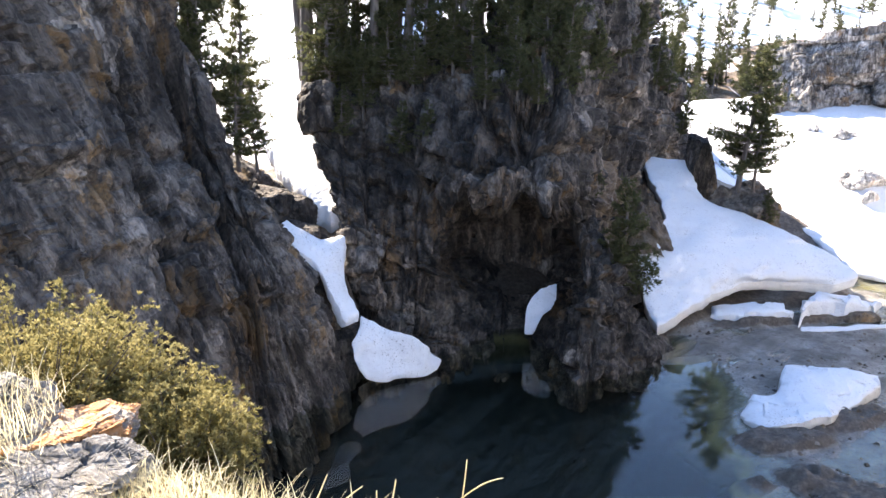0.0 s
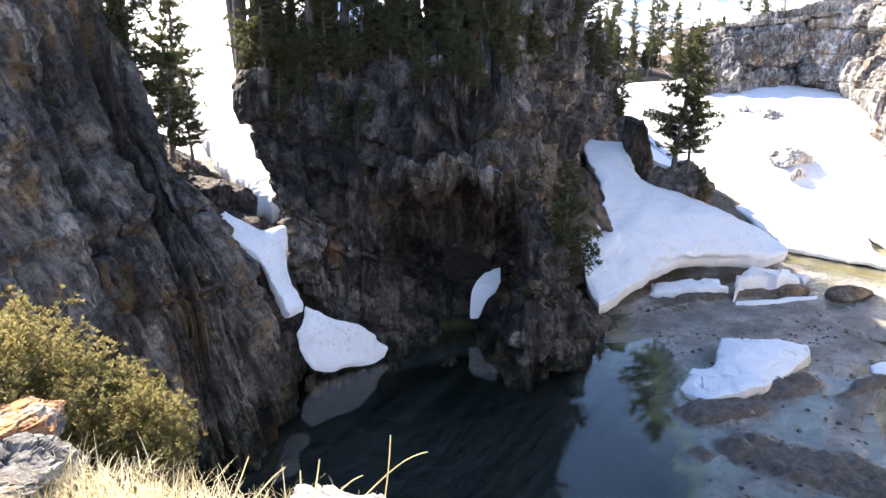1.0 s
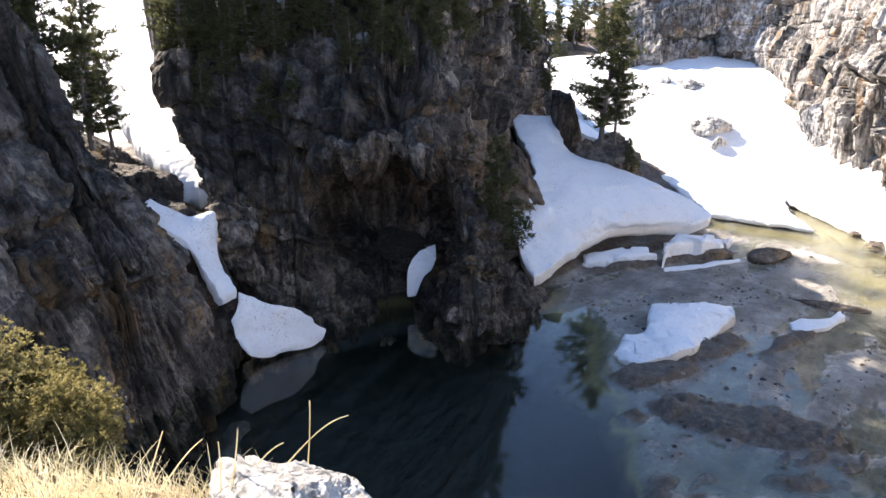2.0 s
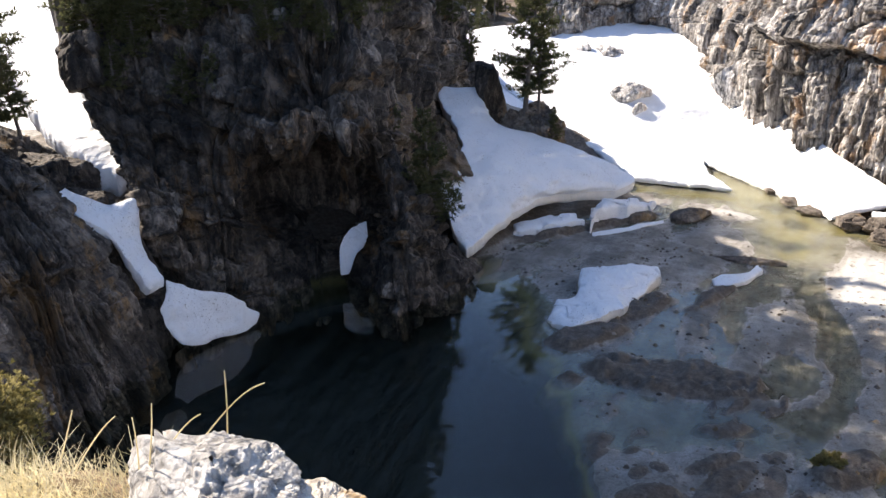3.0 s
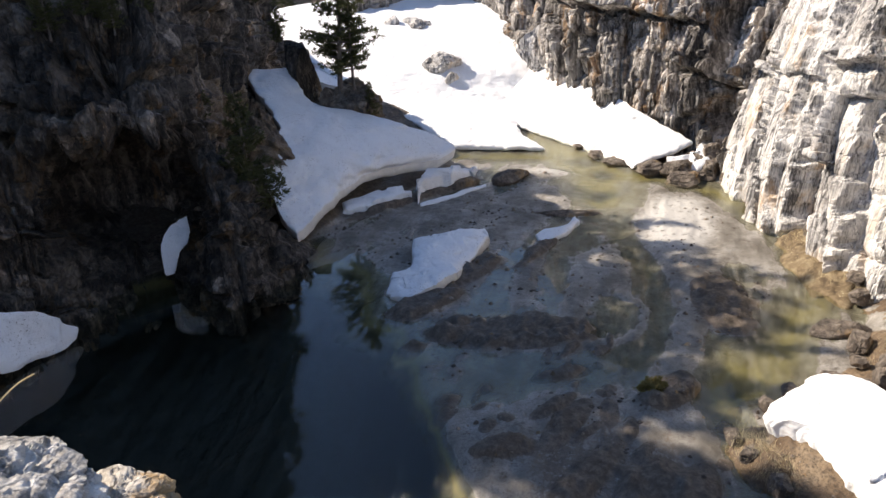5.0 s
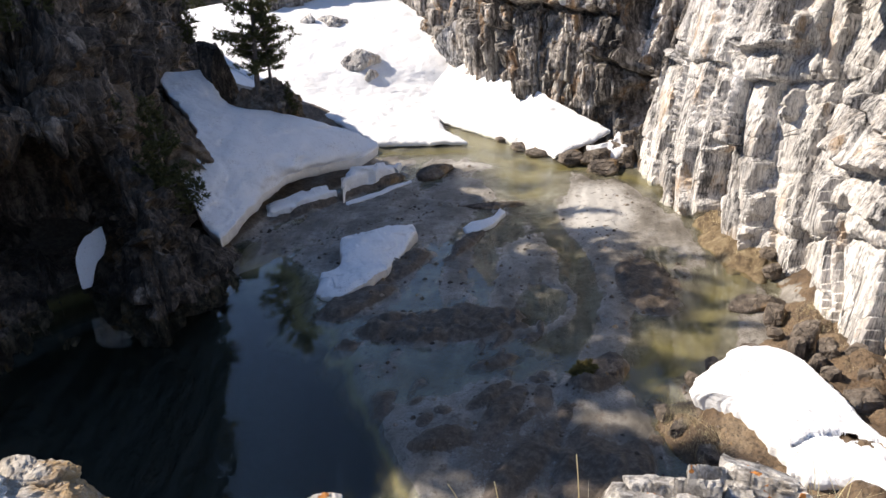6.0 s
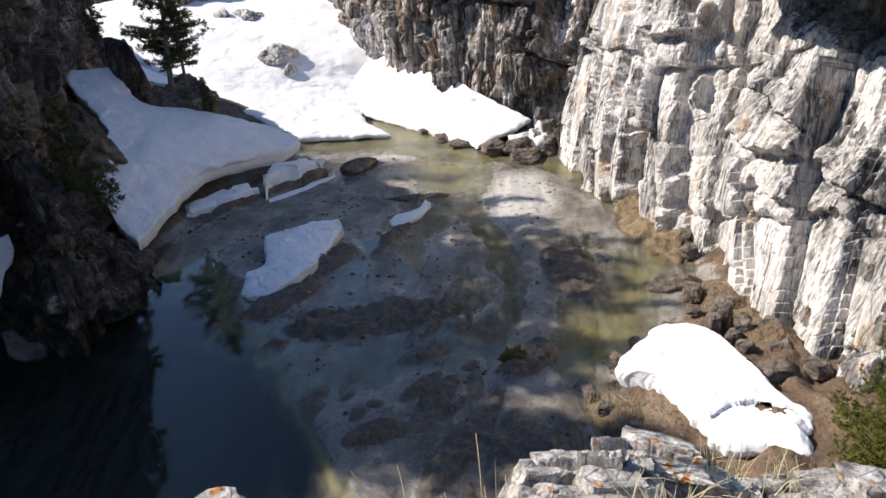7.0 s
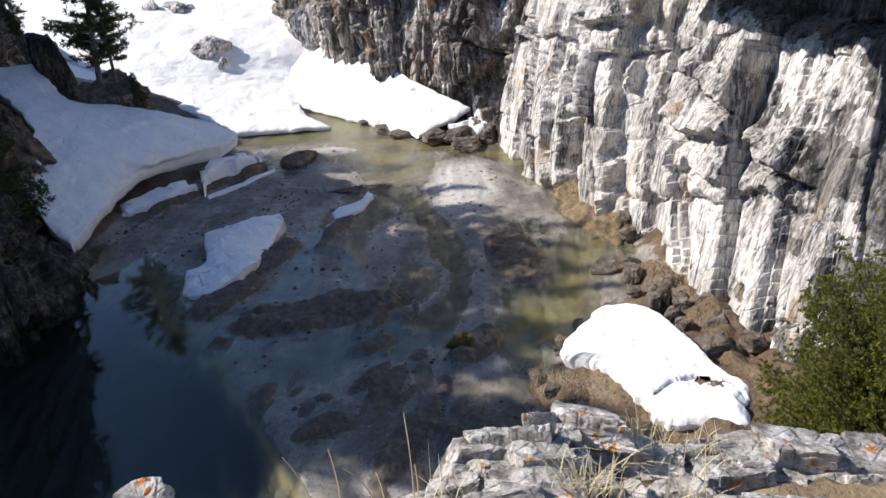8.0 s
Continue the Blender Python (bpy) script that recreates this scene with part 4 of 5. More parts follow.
for k, (x, y, z, w, h, t) in enumerate([(17.9, 8.5, 0.9, 1.0, 1.1, 10), (17.2, 7.7, 0.9, 0.7, 0.7, 40), (18.1, 7.2, 1.1, 0.8, 0.8, 70), (17.5, 6.5, 1.1, 0.9, 0.7, 20),
                                        (16.3, 6.1, 1.2, 1.1, 0.7, 120), (17.0, 5.4, 1.4, 0.8, 0.6, 60), (16.9, 9.3, 0.5, 0.9, 0.6, 30), (19.1, 8.9, 0.8, 0.7, 0.5, 5), (18.5, 9.6, 0.5, 0.6, 0.4, 80), (17.3, 8.3, 0.9, 0.6, 1.0, 55), (16.8, 8.5, 0.9, 0.5, 0.8, 15), (17.8, 7.8, 1.0, 0.7, 0.9, 35), (16.9, 7.2, 1.0, 0.7, 0.6, 75), (15.8, 9.7, 0.3, 0.7, 0.5, 40), (15.0, 9.8, 0.2, 0.6, 0.45, 95), (19.6, 10.3, 0.2, 0.9, 0.7, 25), (12.7, 7.6, 0.2, 0.7, 0.5, 60), (13.0, 8.7, 0.2, 0.6, 0.45, 20), (12.2, 6.6, 0.3, 0.8, 0.6, 110), (13.3, 9.4, 0.1, 0.6, 0.4, 70)]):
    rock("boulder", (x, y, z * 0.6), (w, w * 0.8, h), 20 + k, BOULDER, "brown angular boulder below the striped rock wall", t, "boulder", "boulders on the right bank", boxy=1.3, planes=6, chip=0.05, detail=30)
for k, (x, y, w, h, t) in enumerate([(26.0, 18.5, 1.3, 1.5, 0), (25.8, 17.3, 1.0, 0.9, 40), (28.9, 24.2, 1.8, 1.3, 15), (28.8, 22.6, 1.5, 1.1, 70), (27.4, 24.5, 2.2, 0.8, 20), (29.2, 26.0, 1.6, 1.2, 50), (26.9, 28.6, 1.6, 0.55, 100), (27.2, 26.6, 1.8, 0.9, 60), (27.9, 25.3, 2.0, 1.2, 10), (28.7, 24.9, 1.3, 1.6, 80), (29.5, 24.6, 1.5, 2.2, 30), (28.4, 21.6, 1.3, 1.8, 45), (27.6, 20.4, 1.1, 1.5, 15), (27.0, 19.4, 1.0, 1.3, 75), (29.2, 23.2, 1.2, 2.4, 20), (27.2, 30.6, 1.3, 0.5, 35), (27.5, 32.4, 1.0, 0.45, 65), (26.9, 19.0, 0.8, 0.7, 5), (26.4, 17.6, 0.9, 0.8, 50), (25.3, 16.4, 0.8, 0.7, 25)]):
    rock("boulder", (x, y, -0.15), (w, w * 0.8, h), 40 + k, BOULDER, "brown boulder at the edge of the stream", t, "boulder", "boulders by the stream", boxy=1.4, planes=8, chip=0.06, detail=30)
for k, (x, y, z, w, h) in enumerate([(23.6, 13.9, 0.3, 0.7, 0.8), (24.4, 15.1, 0.4, 0.9, 0.8), (25.1, 15.8, 0.3, 0.7, 0.9), (23.0, 12.7, 0.2, 0.8, 0.7), (22.3, 12.0, 0.1, 0.7, 0.6), (24.0, 14.9, 0.2, 0.5, 0.7)]):
    rock("boulder", (x, y, z), (w, w * 0.8, h), 60 + k, BOULDER, "rusty angular rock in the turf mound", 35 * k, "boulder", "rocks in the turf mound", boxy=1.4, planes=7, chip=0.06, detail=28)
rock("boulder", (20.2, 11.2, -0.15), (1.8, 1.1, 0.7), 55, BOULDER, "wet black boulder standing in the stream", -40, "boulder")
rock("boulder", (20.8, 29.8, -0.15), (2.2, 1.3, 0.9), 56, BOULDER, "wet dark boulder beside the snow slabs", 10, "boulder")
rock("boulder", (18.2, 30.5, -0.2), (2.6, 1.2, 0.8), 57, BOULDER, "wet dark rock under a broken snow slab", 10, "boulder")
rock("boulder", (13.9, 11.6, -0.1), (1.1, 0.8, 0.55), 58, BOULDER, "dark mossy rock on the gravel flat", 10, "boulder")
rock("boulder", (20.0, 24.2, -0.2), (3.0, 1.0, 0.5), 59, BOULDER, "low brown rock ledge at a gravel bar", -35, "boulder")
for k, (x, y, z, w, h) in enumerate([(25.9, 45.3, 2.9, 2.5, 1.7), (25.7, 43.9, 2.2, 1.3, 1.0), (26.2, 53.2, 4.6, 1.8, 1.8), (27.4, 52.4, 4.6, 2.4, 1.5), (28.3, 52.0, 4.8, 1.2, 0.9), (24.4, 54.5, 4.6, 1.4, 1.4), (30.4, 40.6, 3.4, 2.6, 3.0)]):
    rock("boulder", (x, y, z), (w, w * 0.8, h), 70 + k, ROCK_SUNNY, "grey boulder poking out of the sunlit snow field", 25 * k, "boulder", "boulders in the snow field", planes=10, chip=0.09, detail=30)
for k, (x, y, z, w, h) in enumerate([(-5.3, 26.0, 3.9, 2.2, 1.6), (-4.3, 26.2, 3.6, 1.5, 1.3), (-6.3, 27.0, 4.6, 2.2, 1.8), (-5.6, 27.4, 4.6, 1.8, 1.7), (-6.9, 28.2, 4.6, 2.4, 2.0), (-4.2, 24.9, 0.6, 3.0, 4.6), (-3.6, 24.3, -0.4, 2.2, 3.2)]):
    rock("boulder", (x, y, z), (w, w * 0.8, h), 80 + k, ROCK_SHADE, "shade-darkened boulder jammed in the snowy gully", 40 * k, "boulder", "boulders in the gully", planes=9, chip=0.05, boxy=1.3, detail=40)
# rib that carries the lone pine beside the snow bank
rock("rock_rib", (13.5, 39.2, 3.2), (2.0, 2.8, 5.2), 93, ROCK_SHADE, "shade-darkened blocky rock pillar at the top of the snow bank", 10, detail=60, rough=0.05, boxy=1.35, planes=5, chip=0.05)
rock("rock_rib", (15.0, 36.4, 1.6), (3.4, 4.2, 4.4), 92, BOULDER, "brown rock rib carrying the lone pine", 30, detail=60, rough=0.1, chip=0.08)


# ---- trees ----
def tube(path, radii, sides=7):
    """Points and faces of a tapered tube along a path."""
    path = np.asarray(path, float)
    t = np.gradient(path, axis=0)
    t /= np.maximum(np.linalg.norm(t, axis=1, keepdims=True), 1e-9)
    a = np.cross(t, (0.31, 0.77, 0.55))
    a /= np.maximum(np.linalg.norm(a, axis=1, keepdims=True), 1e-9)
    b = np.cross(t, a)
    ang = np.linspace(0, 2 * math.pi, sides, endpoint=False)
    ring = np.cos(ang)[None, :, None] * a[:, None] + np.sin(ang)[None, :, None] * b[:, None]
    v = path[:, None] + ring * np.asarray(radii)[:, None, None]
    return v.reshape(-1, 3), grid_faces(len(path), sides, wrap=True)


def joined(pieces):
    vs, fs, n = [], [], 0
    for v, f in pieces:
        vs.append(v)
        fs.append(np.asarray(f) + n)
        n += len(v)
    return np.concatenate(vs), np.concatenate(fs)


def tufts(centres, ways, length, width, count, rng, spread=0.9):
    """Sprays of narrow leaves round each centre, leaning along its way."""
    m = len(centres) * count
    c, w = np.repeat(centres, count, 0), np.repeat(ways, count, 0)
    d = w + spread * rng.normal(size=(m, 3))
    d /= np.linalg.norm(d, axis=1, keepdims=True)
    side = np.cross(d, rng.normal(size=(m, 3)))
    side /= np.maximum(np.linalg.norm(side, axis=1, keepdims=True), 1e-9)
    ln = length * rng.uniform(0.6, 1.25, (m, 1))
    wd = width * rng.uniform(0.7, 1.3, (m, 1))
    v = np.stack([c - side * wd * 0.3, c + d * ln * 0.5 + side * wd, c + d * ln, c + d * ln * 0.5 - side * wd], 1)
    return v.reshape(-1, 3), np.arange(m * 4).reshape(m, 4)


def pine_meshes(seed, height=8.0, reach=1.7, bare=0.22, whorls=22, ragged=0.35):
    rng = np.random.default_rng(seed)
    hs = np.linspace(0, 1, 14)
    bend = np.stack([0.25 * np.sin(hs * 2.3 + rng.uniform(0, 6)), 0.25 * np.sin(hs * 1.9 + rng.uniform(0, 6)), hs * height], -1)
    bend[:, :2] -= bend[0, :2]
    wood = [tube(bend, 0.15 * (1 - hs) ** 0.8 + 0.015)]
    cs, ws = [], []
    for k in range(whorls):
        v = bare + (0.985 - bare) * (k + rng.uniform(0, 0.6)) / whorls
        base = np.array([np.interp(v, hs, bend[:, j]) for j in range(3)])
        full = reach * min(1.0, (1 - v) * 1.5 + 0.1) * (0.75 + 0.25 * min(1, (v - bare) * 6 + 0.3))
        for _ in range(rng.integers(3, 6)):
            a = rng.uniform(0, 2 * math.pi)
            ln = full * rng.uniform(1 - ragged * 1.6, 1.1)
            if ln < 0.08:
                continue
            lift = rng.uniform(-0.15, 0.35) + 0.5 * v
            s = np.linspace(0, 1, 6)[:, None]
            path = base + np.concatenate([np.cos(a) * s * ln, np.sin(a) * s * ln, (lift * s**2 - 0.12 * s) * ln], 1)
            wood.append(tube(path, 0.028 * (1 - s[:, 0]) * (0.5 + ln) + 0.006, 4))
            m = max(3, int(ln * 13))
            f = rng.uniform(0.3, 1.0, m)
            pts = np.stack([np.interp(f, s[:, 0], path[:, j]) for j in range(3)], -1) + rng.normal(size=(m, 3)) * 0.1 * (0.4 + ln * 0.5) * (1, 1, 0.55)
            cs.append(pts)
            ws.append(np.tile((np.cos(a) * 0.5, np.sin(a) * 0.5, 0.7), (m, 1)))
    v, f = joined(wood)
    trunk = mesh_from("trunk", v, f, BARK, True)
    v, f = tufts(np.concatenate(cs), np.concatenate(ws), 0.23, 0.025, 10, rng)
    return trunk, mesh_from("crown", v, f, NEEDLES)


def pine(meshes, place, size=1.0, turn=0.0, label="", group="", lean=(0, 0)):
    root = new("pine_tree", None)
    part("trunk", meshes[0], root)
    part("crown", meshes[1], root, "dark green needles in uneven clumps")
    root.matrix_world = pose(*place, lean[0], lean[1], turn) @ Matrix.Scale(size, 4)
    return tagged(root, label, "pine tree", group)


PINES = [pine_meshes(1), pine_meshes(2, 8.5, 1.5, 0.3, 20, 0.5), pine_meshes(3, 7.5, 1.9, 0.15, 24), pine_meshes(4, 9, 1.5, 0.4, 18, 0.5)]
LONE = pine_meshes(9, 8.0, 2.3, 0.22, 26, 0.4)
pine(LONE, (14.6, 36.3, 4.0), 0.95, 40, "lone green mountain pine on a rock rib by the snow", lean=(0, 2))
pine(PINES[1], (15.3, 36.0, 3.8), 0.62, 100, "thin mountain pine beside the lone pine", lean=(0, 6))
pine(PINES[2], (15.6, 34.9, 2.9), 0.28, 10, "small bushy pine at the foot of the rock rib")
pine(PINES[2], (12.9, 40.6, 6.4), 0.25, 60, "small young pine behind the rock pillar")
pine(PINES[0], (13.6, 42.5, 6.4), 0.33, 160, "small young pine behind the rock pillar")
pine(PINES[2], (6.7, 26.6, 1.6), 0.72, 0, "dark shaded pine in front of the rock face")
# The tallest pines are enlarged, crowns above view, to shade the gravel flats.
for k, (x, y, z, s, v) in enumerate([(-5.3, 32.0, 10.0, 1.7, 3), (-4.3, 31.6, 10.2, 1.6, 1), (-5.6, 30.6, 8.9, 1.9, 3), (-6.2, 33.6, 9.6, 2.1, 3), (-3.6, 30.9, 9.7, 1.3, 1), (-2.9, 29.7, 8.6, 1.35, 3), (-1.7, 29.8, 9.4, 1.35, 3), (-0.6, 31.2, 10.6, 1.3, 0), (0.6, 29.6, 10.4, 1.3, 1),
                                    (1.8, 31.2, 11.6, 0.9, 2), (2.6, 31.4, 12.2, 0.9, 0), (3.5, 30.0, 12, 0.75, 2), (4.6, 30.6, 12.6, 0.9, 1), (6.4, 33.6, 13.2, 0.9, 0), (8.2, 36.2, 13.2, 0.8, 2), (9.6, 37.6, 12.8, 0.75, 0), (10.8, 41.8, 11, 0.7, 2),
                                    (-4.8, 30.2, 8.9, 0.5, 2), (-3.2, 29.2, 8.4, 0.45, 2), (1.0, 28.6, 10.0, 0.45, 2), (2.4, 28.0, 9.9, 0.42, 0), (3.6, 28.2, 10.2, 0.5, 2), (4.6, 28.4, 10.4, 0.45, 2), (11.2, 40.4, 8.8, 0.4, 2), (12.2, 41.6, 8.2, 0.35, 0), (7.4, 32.6, 10.5, 0.4, 2),
                                    (-5.0, 33.5, 10.2, 1.5, 0), (-2.2, 32.4, 10.6, 1.5, 2), (-0.9, 29.2, 9.6, 0.6, 2), (0.2, 33, 11.4, 1.4, 0), (1.4, 33, 11.8, 1.1, 1), (3.0, 33, 12.4, 1.0, 2), (5.6, 32.0, 13, 0.95, 2), (7.6, 35, 13.6, 0.9, 1), (-4.0, 28.6, 7.6, 0.3, 2), (-1.6, 27.9, 7.0, 0.32, 2), (-0.6, 27.0, 7.6, 0.26, 2), (1.4, 27.0, 9.2, 0.3, 2), (5.6, 28.6, 9.8, 0.35, 2), (6.0, 29.5, 5.0, 0.3, 2),
                                    (-4.6, 29.6, 9.4, 0.7, 2), (-2.2, 29.4, 9.2, 0.6, 2), (0.3, 29.2, 10.6, 0.6, 0), (2.2, 29.0, 10.8, 0.55, 2), (4.2, 29.4, 11.8, 0.6, 2), (6.6, 32.4, 12.6, 0.6, 2)]):
    pine(PINES[v], (x, y, z), s, 67 * k, "dark mountain pine on top of the rock buttress" if s > 0.6 else "stunted pine clinging to the rock buttress", "pines on the buttress")
# The last three pines are added to block sun, crowns mostly unseen.
for k, (x, y, z, s, v) in enumerate([(-8.3, 26.0, 7.4, 1.0, 0), (-9.3, 25.6, 11.2, 0.8, 1), (-6.7, 26.2, 6.9, 0.4, 0), (-7.2, 25.6, 7.0, 0.5, 2), (-8.6, 25.6, 8.6, 0.5, 2), (-8.0, 28.5, 7.0, 0.8, 0), (-9.6, 29.0, 8.8, 2.3, 1), (-10.8, 28.0, 10, 2.2, 1), (-10.0, 26.8, 10.2, 1.35, 2)]):
    pine(PINES[v], (x, y, z), s, 50 * k, "mountain pine growing from the ridge of the slab", "pines on the slab")
rng_b = random.Random(77)
for k in range(34):
    col, f = rng_b.randrange(1, 8), rng_b.uniform(0.1, 0.95)
    a, b, c = np.array(MID_5[col]), np.array(MID_6[col]), np.array(MID_5[col + 1])
    x, y, z = a + (b - a) * f + (c - a) * rng_b.uniform(0, 0.9) + (0, 0, 0.1)
    pine(PINES[2], (x, y, z), rng_b.uniform(0.2, 0.42), 40 * k, "stunted pine clinging to the rock buttress", "pines on the buttress")
for k in range(34):
    a, r = 2.4 * k, 0.95 * math.sqrt(k)
    x, y = 28 + 1.9 * r * math.cos(a), 80 + 0.8 * r * math.sin(a)
    z = float(ground_z(np.array([[x]]), np.array([[y]]))[0, 0])
    pine(PINES[k % 4], (x, y, z - 0.2), 0.35 + 0.3 * abs(math.sin(3.7 * k)), 70 * k, "pine in a stand on the snowy slope", "far stand of pines")
rng_far = random.Random(5)
for k in range(165):
    x, y = rng_far.uniform(14, 62), rng_far.uniform(68, 118)
    if x / y < 0.18:
        continue
    z = float(ground_z(np.array([[x]]), np.array([[y]]))[0, 0])
    pine(PINES[k % 4], (x, y, z - 0.2), rng_far.uniform(0.28, 0.62), 40 * k, "distant pine on the snowy mountain side", "distant pines")


# ---- near ledge with turf, rocks, grass and shrubs ----
LEDGE_EDGE = [(-180, 11, 12), (-150, 9, 11.6), (-120, 6, 11.2), (-75, 4.2, 10.8), (-45, 3.5, 10.35), (-30, 2.9, 10.35), (-15, 2.1, 10.5), (0, 1.5, 10.68), (20, 1.1, 10.65), (40, 0.95, 10.5), (55, 1.35, 10.3), (70, 1.9, 10.15), (90, 2.3, 10.15), (120, 3.5, 10.6), (150, 8, 11.5), (180, 11, 12)]


def ledge():
    edge = spline(LEDGE_EDGE, 300)
    az, r, z = np.radians(edge[:, 0]), edge[:, 1], edge[:, 2]
    rows = []
    for f in np.linspace(0.01, 1, 54) ** 0.8:
        rows.append(np.stack([np.sin(az) * r * f, np.cos(az) * r * f, z + (10.75 - z) * (1 - f) ** 1.5], -1))
    for drop, out in ((0.12, 0.05), (0.35, 0.08), (0.8, 0.08), (1.6, -0.05), (3, -0.2), (5, -0.3), (8, -0.2), (11.5, 0.4), (13.5, 1.0)):
        rows.append(np.stack([np.sin(az) * (r + out), np.cos(az) * (r + out), z - drop], -1))
    s = np.array(rows)
    n = sheet_normals(s)
    n = np.where(n[..., 2:] < -0.2, -n, n)
    p = s.reshape(-1, 3)
    p = p + n.reshape(-1, 3) * (0.05 * fbm(p / 0.35, 4, 71) + 0.02 * fbm(p / 0.06, 3, 75))[:, None]
    me = mesh_from("ledge", p, grid_faces(*s.shape[:2]), TURF, True)
    me.materials.append(ROCK_NEAR)
    steep = np.repeat(np.arange(s.shape[0] - 1) >= 55, s.shape[1] - 1)
    me.polygons.foreach_set("material_index", steep.astype(np.int32))
    tagged(new("ledge", me), "dry turf ledge at the rim of the gorge", "ground", kind="structure")


ledge()
NEAR = dict(detail=90, rough=0.07, planes=12, chip=0.09)
rock("rock", (0.02, 1.24, 10.76), (0.46, 0.62, 0.31), 101, ROCK_NEAR, "pale weathered pitted limestone rock on the turf rim", 20, detail=120, rough=0.08, planes=18, chip=0.035, pits=0.09)
rock("rock", (0.18, 1.2, 10.68), (0.26, 0.36, 0.26), 105, ROCK_OCHRE, "pale limestone rock with ochre stains on the rim", 55, detail=100, rough=0.07, planes=12, chip=0.05, pits=0.06)
rock("rock", (0.25, 1.2, 10.5), (0.19, 0.22, 0.24), 102, ROCK_OCHRE, "small ochre-stained limestone rock on the rim", 20, detail=80, rough=0.05, planes=10, chip=0.05, pits=0.06)
rock("rock", (0.16, 1.1, 10.66), (0.24, 0.2, 0.26), 107, ROCK_NEAR, "small pale cracked limestone rock on the rim", 70, detail=80, rough=0.05, planes=8, chip=0.06, boxy=1.3)
for k, (x, y, z) in enumerate([(0.53, 0.82, 10.71), (0.62, 0.78, 10.7), (0.7, 0.74, 10.61)]):
    rock("rock", (x, y, z), (0.17, 0.15, 0.2), 131 + k, ROCK_SPOTS, "small limestone rock with orange lichen spots", 40 * k, detail=70, rough=0.06, planes=7, chip=0.06, boxy=1.3)
rock("rock", (-1.42, 2.6, 10.3), (0.5, 0.42, 0.26), 103, ROCK_LICHEN, "rock covered in bright orange lichen", 10, **NEAR)
rock("rock", (-1.3, 2.35, 10.3), (0.6, 0.4, 0.26), 106, ROCK_GREY, "grey rock in the dry grass", 10, **NEAR)
rock("rock", (-1.72, 2.72, 10.3), (0.4, 0.4, 0.4), 104, ROCK_GREY, "grey rock beside the juniper", 40, **NEAR)
# the crest of the broken rim, from the middle of the ledge round to the shrub
CREST = [(1.3, 0.88, 10.22), (1.44, 0.84, 10.3), (1.53, 0.86, 10.37), (1.64, 0.81, 10.35), (1.74, 0.77, 10.37), (1.83, 0.73, 10.36), (1.94, 0.64, 10.28), (1.99, 0.56, 10.2), (2.07, 0.5, 10.18), (2.15, 0.43, 10.21), (2.19, 0.32, 10.21), (2.27, 0.24, 10.22), (2.34, 0.14, 10.19), (2.41, 0.02, 10.2), (2.48, -0.12, 10.2)]
rng_r = random.Random(23)
crest = spline(CREST, 21)
k = 0
for row in range(7):
    for i, (x, y, z) in enumerate(crest):
        back = 0.15 * row
        r = math.hypot(x, y)
        f = 1 - (back + rng_r.uniform(-0.03, 0.03)) / r
        slide = 0.06 * (row % 2) + rng_r.uniform(-0.03, 0.03)
        w, h = rng_r.choice((0.13, 0.18, 0.24, 0.32)) * rng_r.uniform(0.85, 1.2), rng_r.uniform(0.16, 0.28)
        top = z - 0.04 + 0.012 * min(row, 5) ** 2 + rng_r.uniform(-0.045, 0.02) - (0.03 if row else 0)
        spotted = k % 5 in (1, 3)
        rock("rock", (x * f - slide * y / r, y * f + slide * x / r, top - 0.62 * h), (w * 1.25, w * rng_r.uniform(0.6, 0.9), h), 140 + k, ROCK_SPOTS if spotted else ROCK_NEAR,
             "pale cracked limestone block with orange lichen spots" if spotted else "pale cracked limestone block on the rim", rng_r.uniform(-66, -34), "rock", "rim blocks", rng_r.uniform(-34, -4),
             detail=48, rough=0.025, planes=7, chip=0.05, boxy=1.0)
        k += 1


def ledge_z(x, y):
    az, r = math.degrees(math.atan2(x, y)), math.hypot(x, y)
    e = np.array(LEDGE_EDGE)
    er, ez = np.interp(az, e[:, 0], e[:, 1]), np.interp(az, e[:, 0], e[:, 2])
    f = min(r / er, 1.0)
    return ez + (10.75 - ez) * (1 - f) ** 1.5, r / er


def grass(name, spots, blades, length, label, seed, spread=0.05):
    rng = np.random.default_rng(seed)
    vs, fs, n = [], [], 0
    for x, y, z in spots:
        for _ in range(blades):
            a, l = rng.uniform(0, 2 * math.pi), length * rng.uniform(0.4, 1.25)
            bend = rng.uniform(0.25, 1.1)
            base = np.array((x, y, z)) + np.append(rng.normal(size=2) * spread, 0)
            way = np.array((math.cos(a), math.sin(a), 0))
            side = np.array((-math.sin(a), math.cos(a), 0)) * rng.uniform(0.0012, 0.0028)
            for j, s in enumerate((0, 0.4, 0.75, 1.0)):
                c = base + way * l * bend * s**1.7 + np.array((0, 0, l * s * (1 - 0.35 * bend * s)))
                vs += [c - side * (1 - s * 0.85), c + side * (1 - s * 0.85)]
            fs += [(n + 2 * j, n + 2 * j + 1, n + 2 * j + 3, n + 2 * j + 2) for j in range(3)]
            n += 8
    return tagged(new(name, mesh_from(name, vs, fs, STRAW)), label, "grass", kind="stuff")


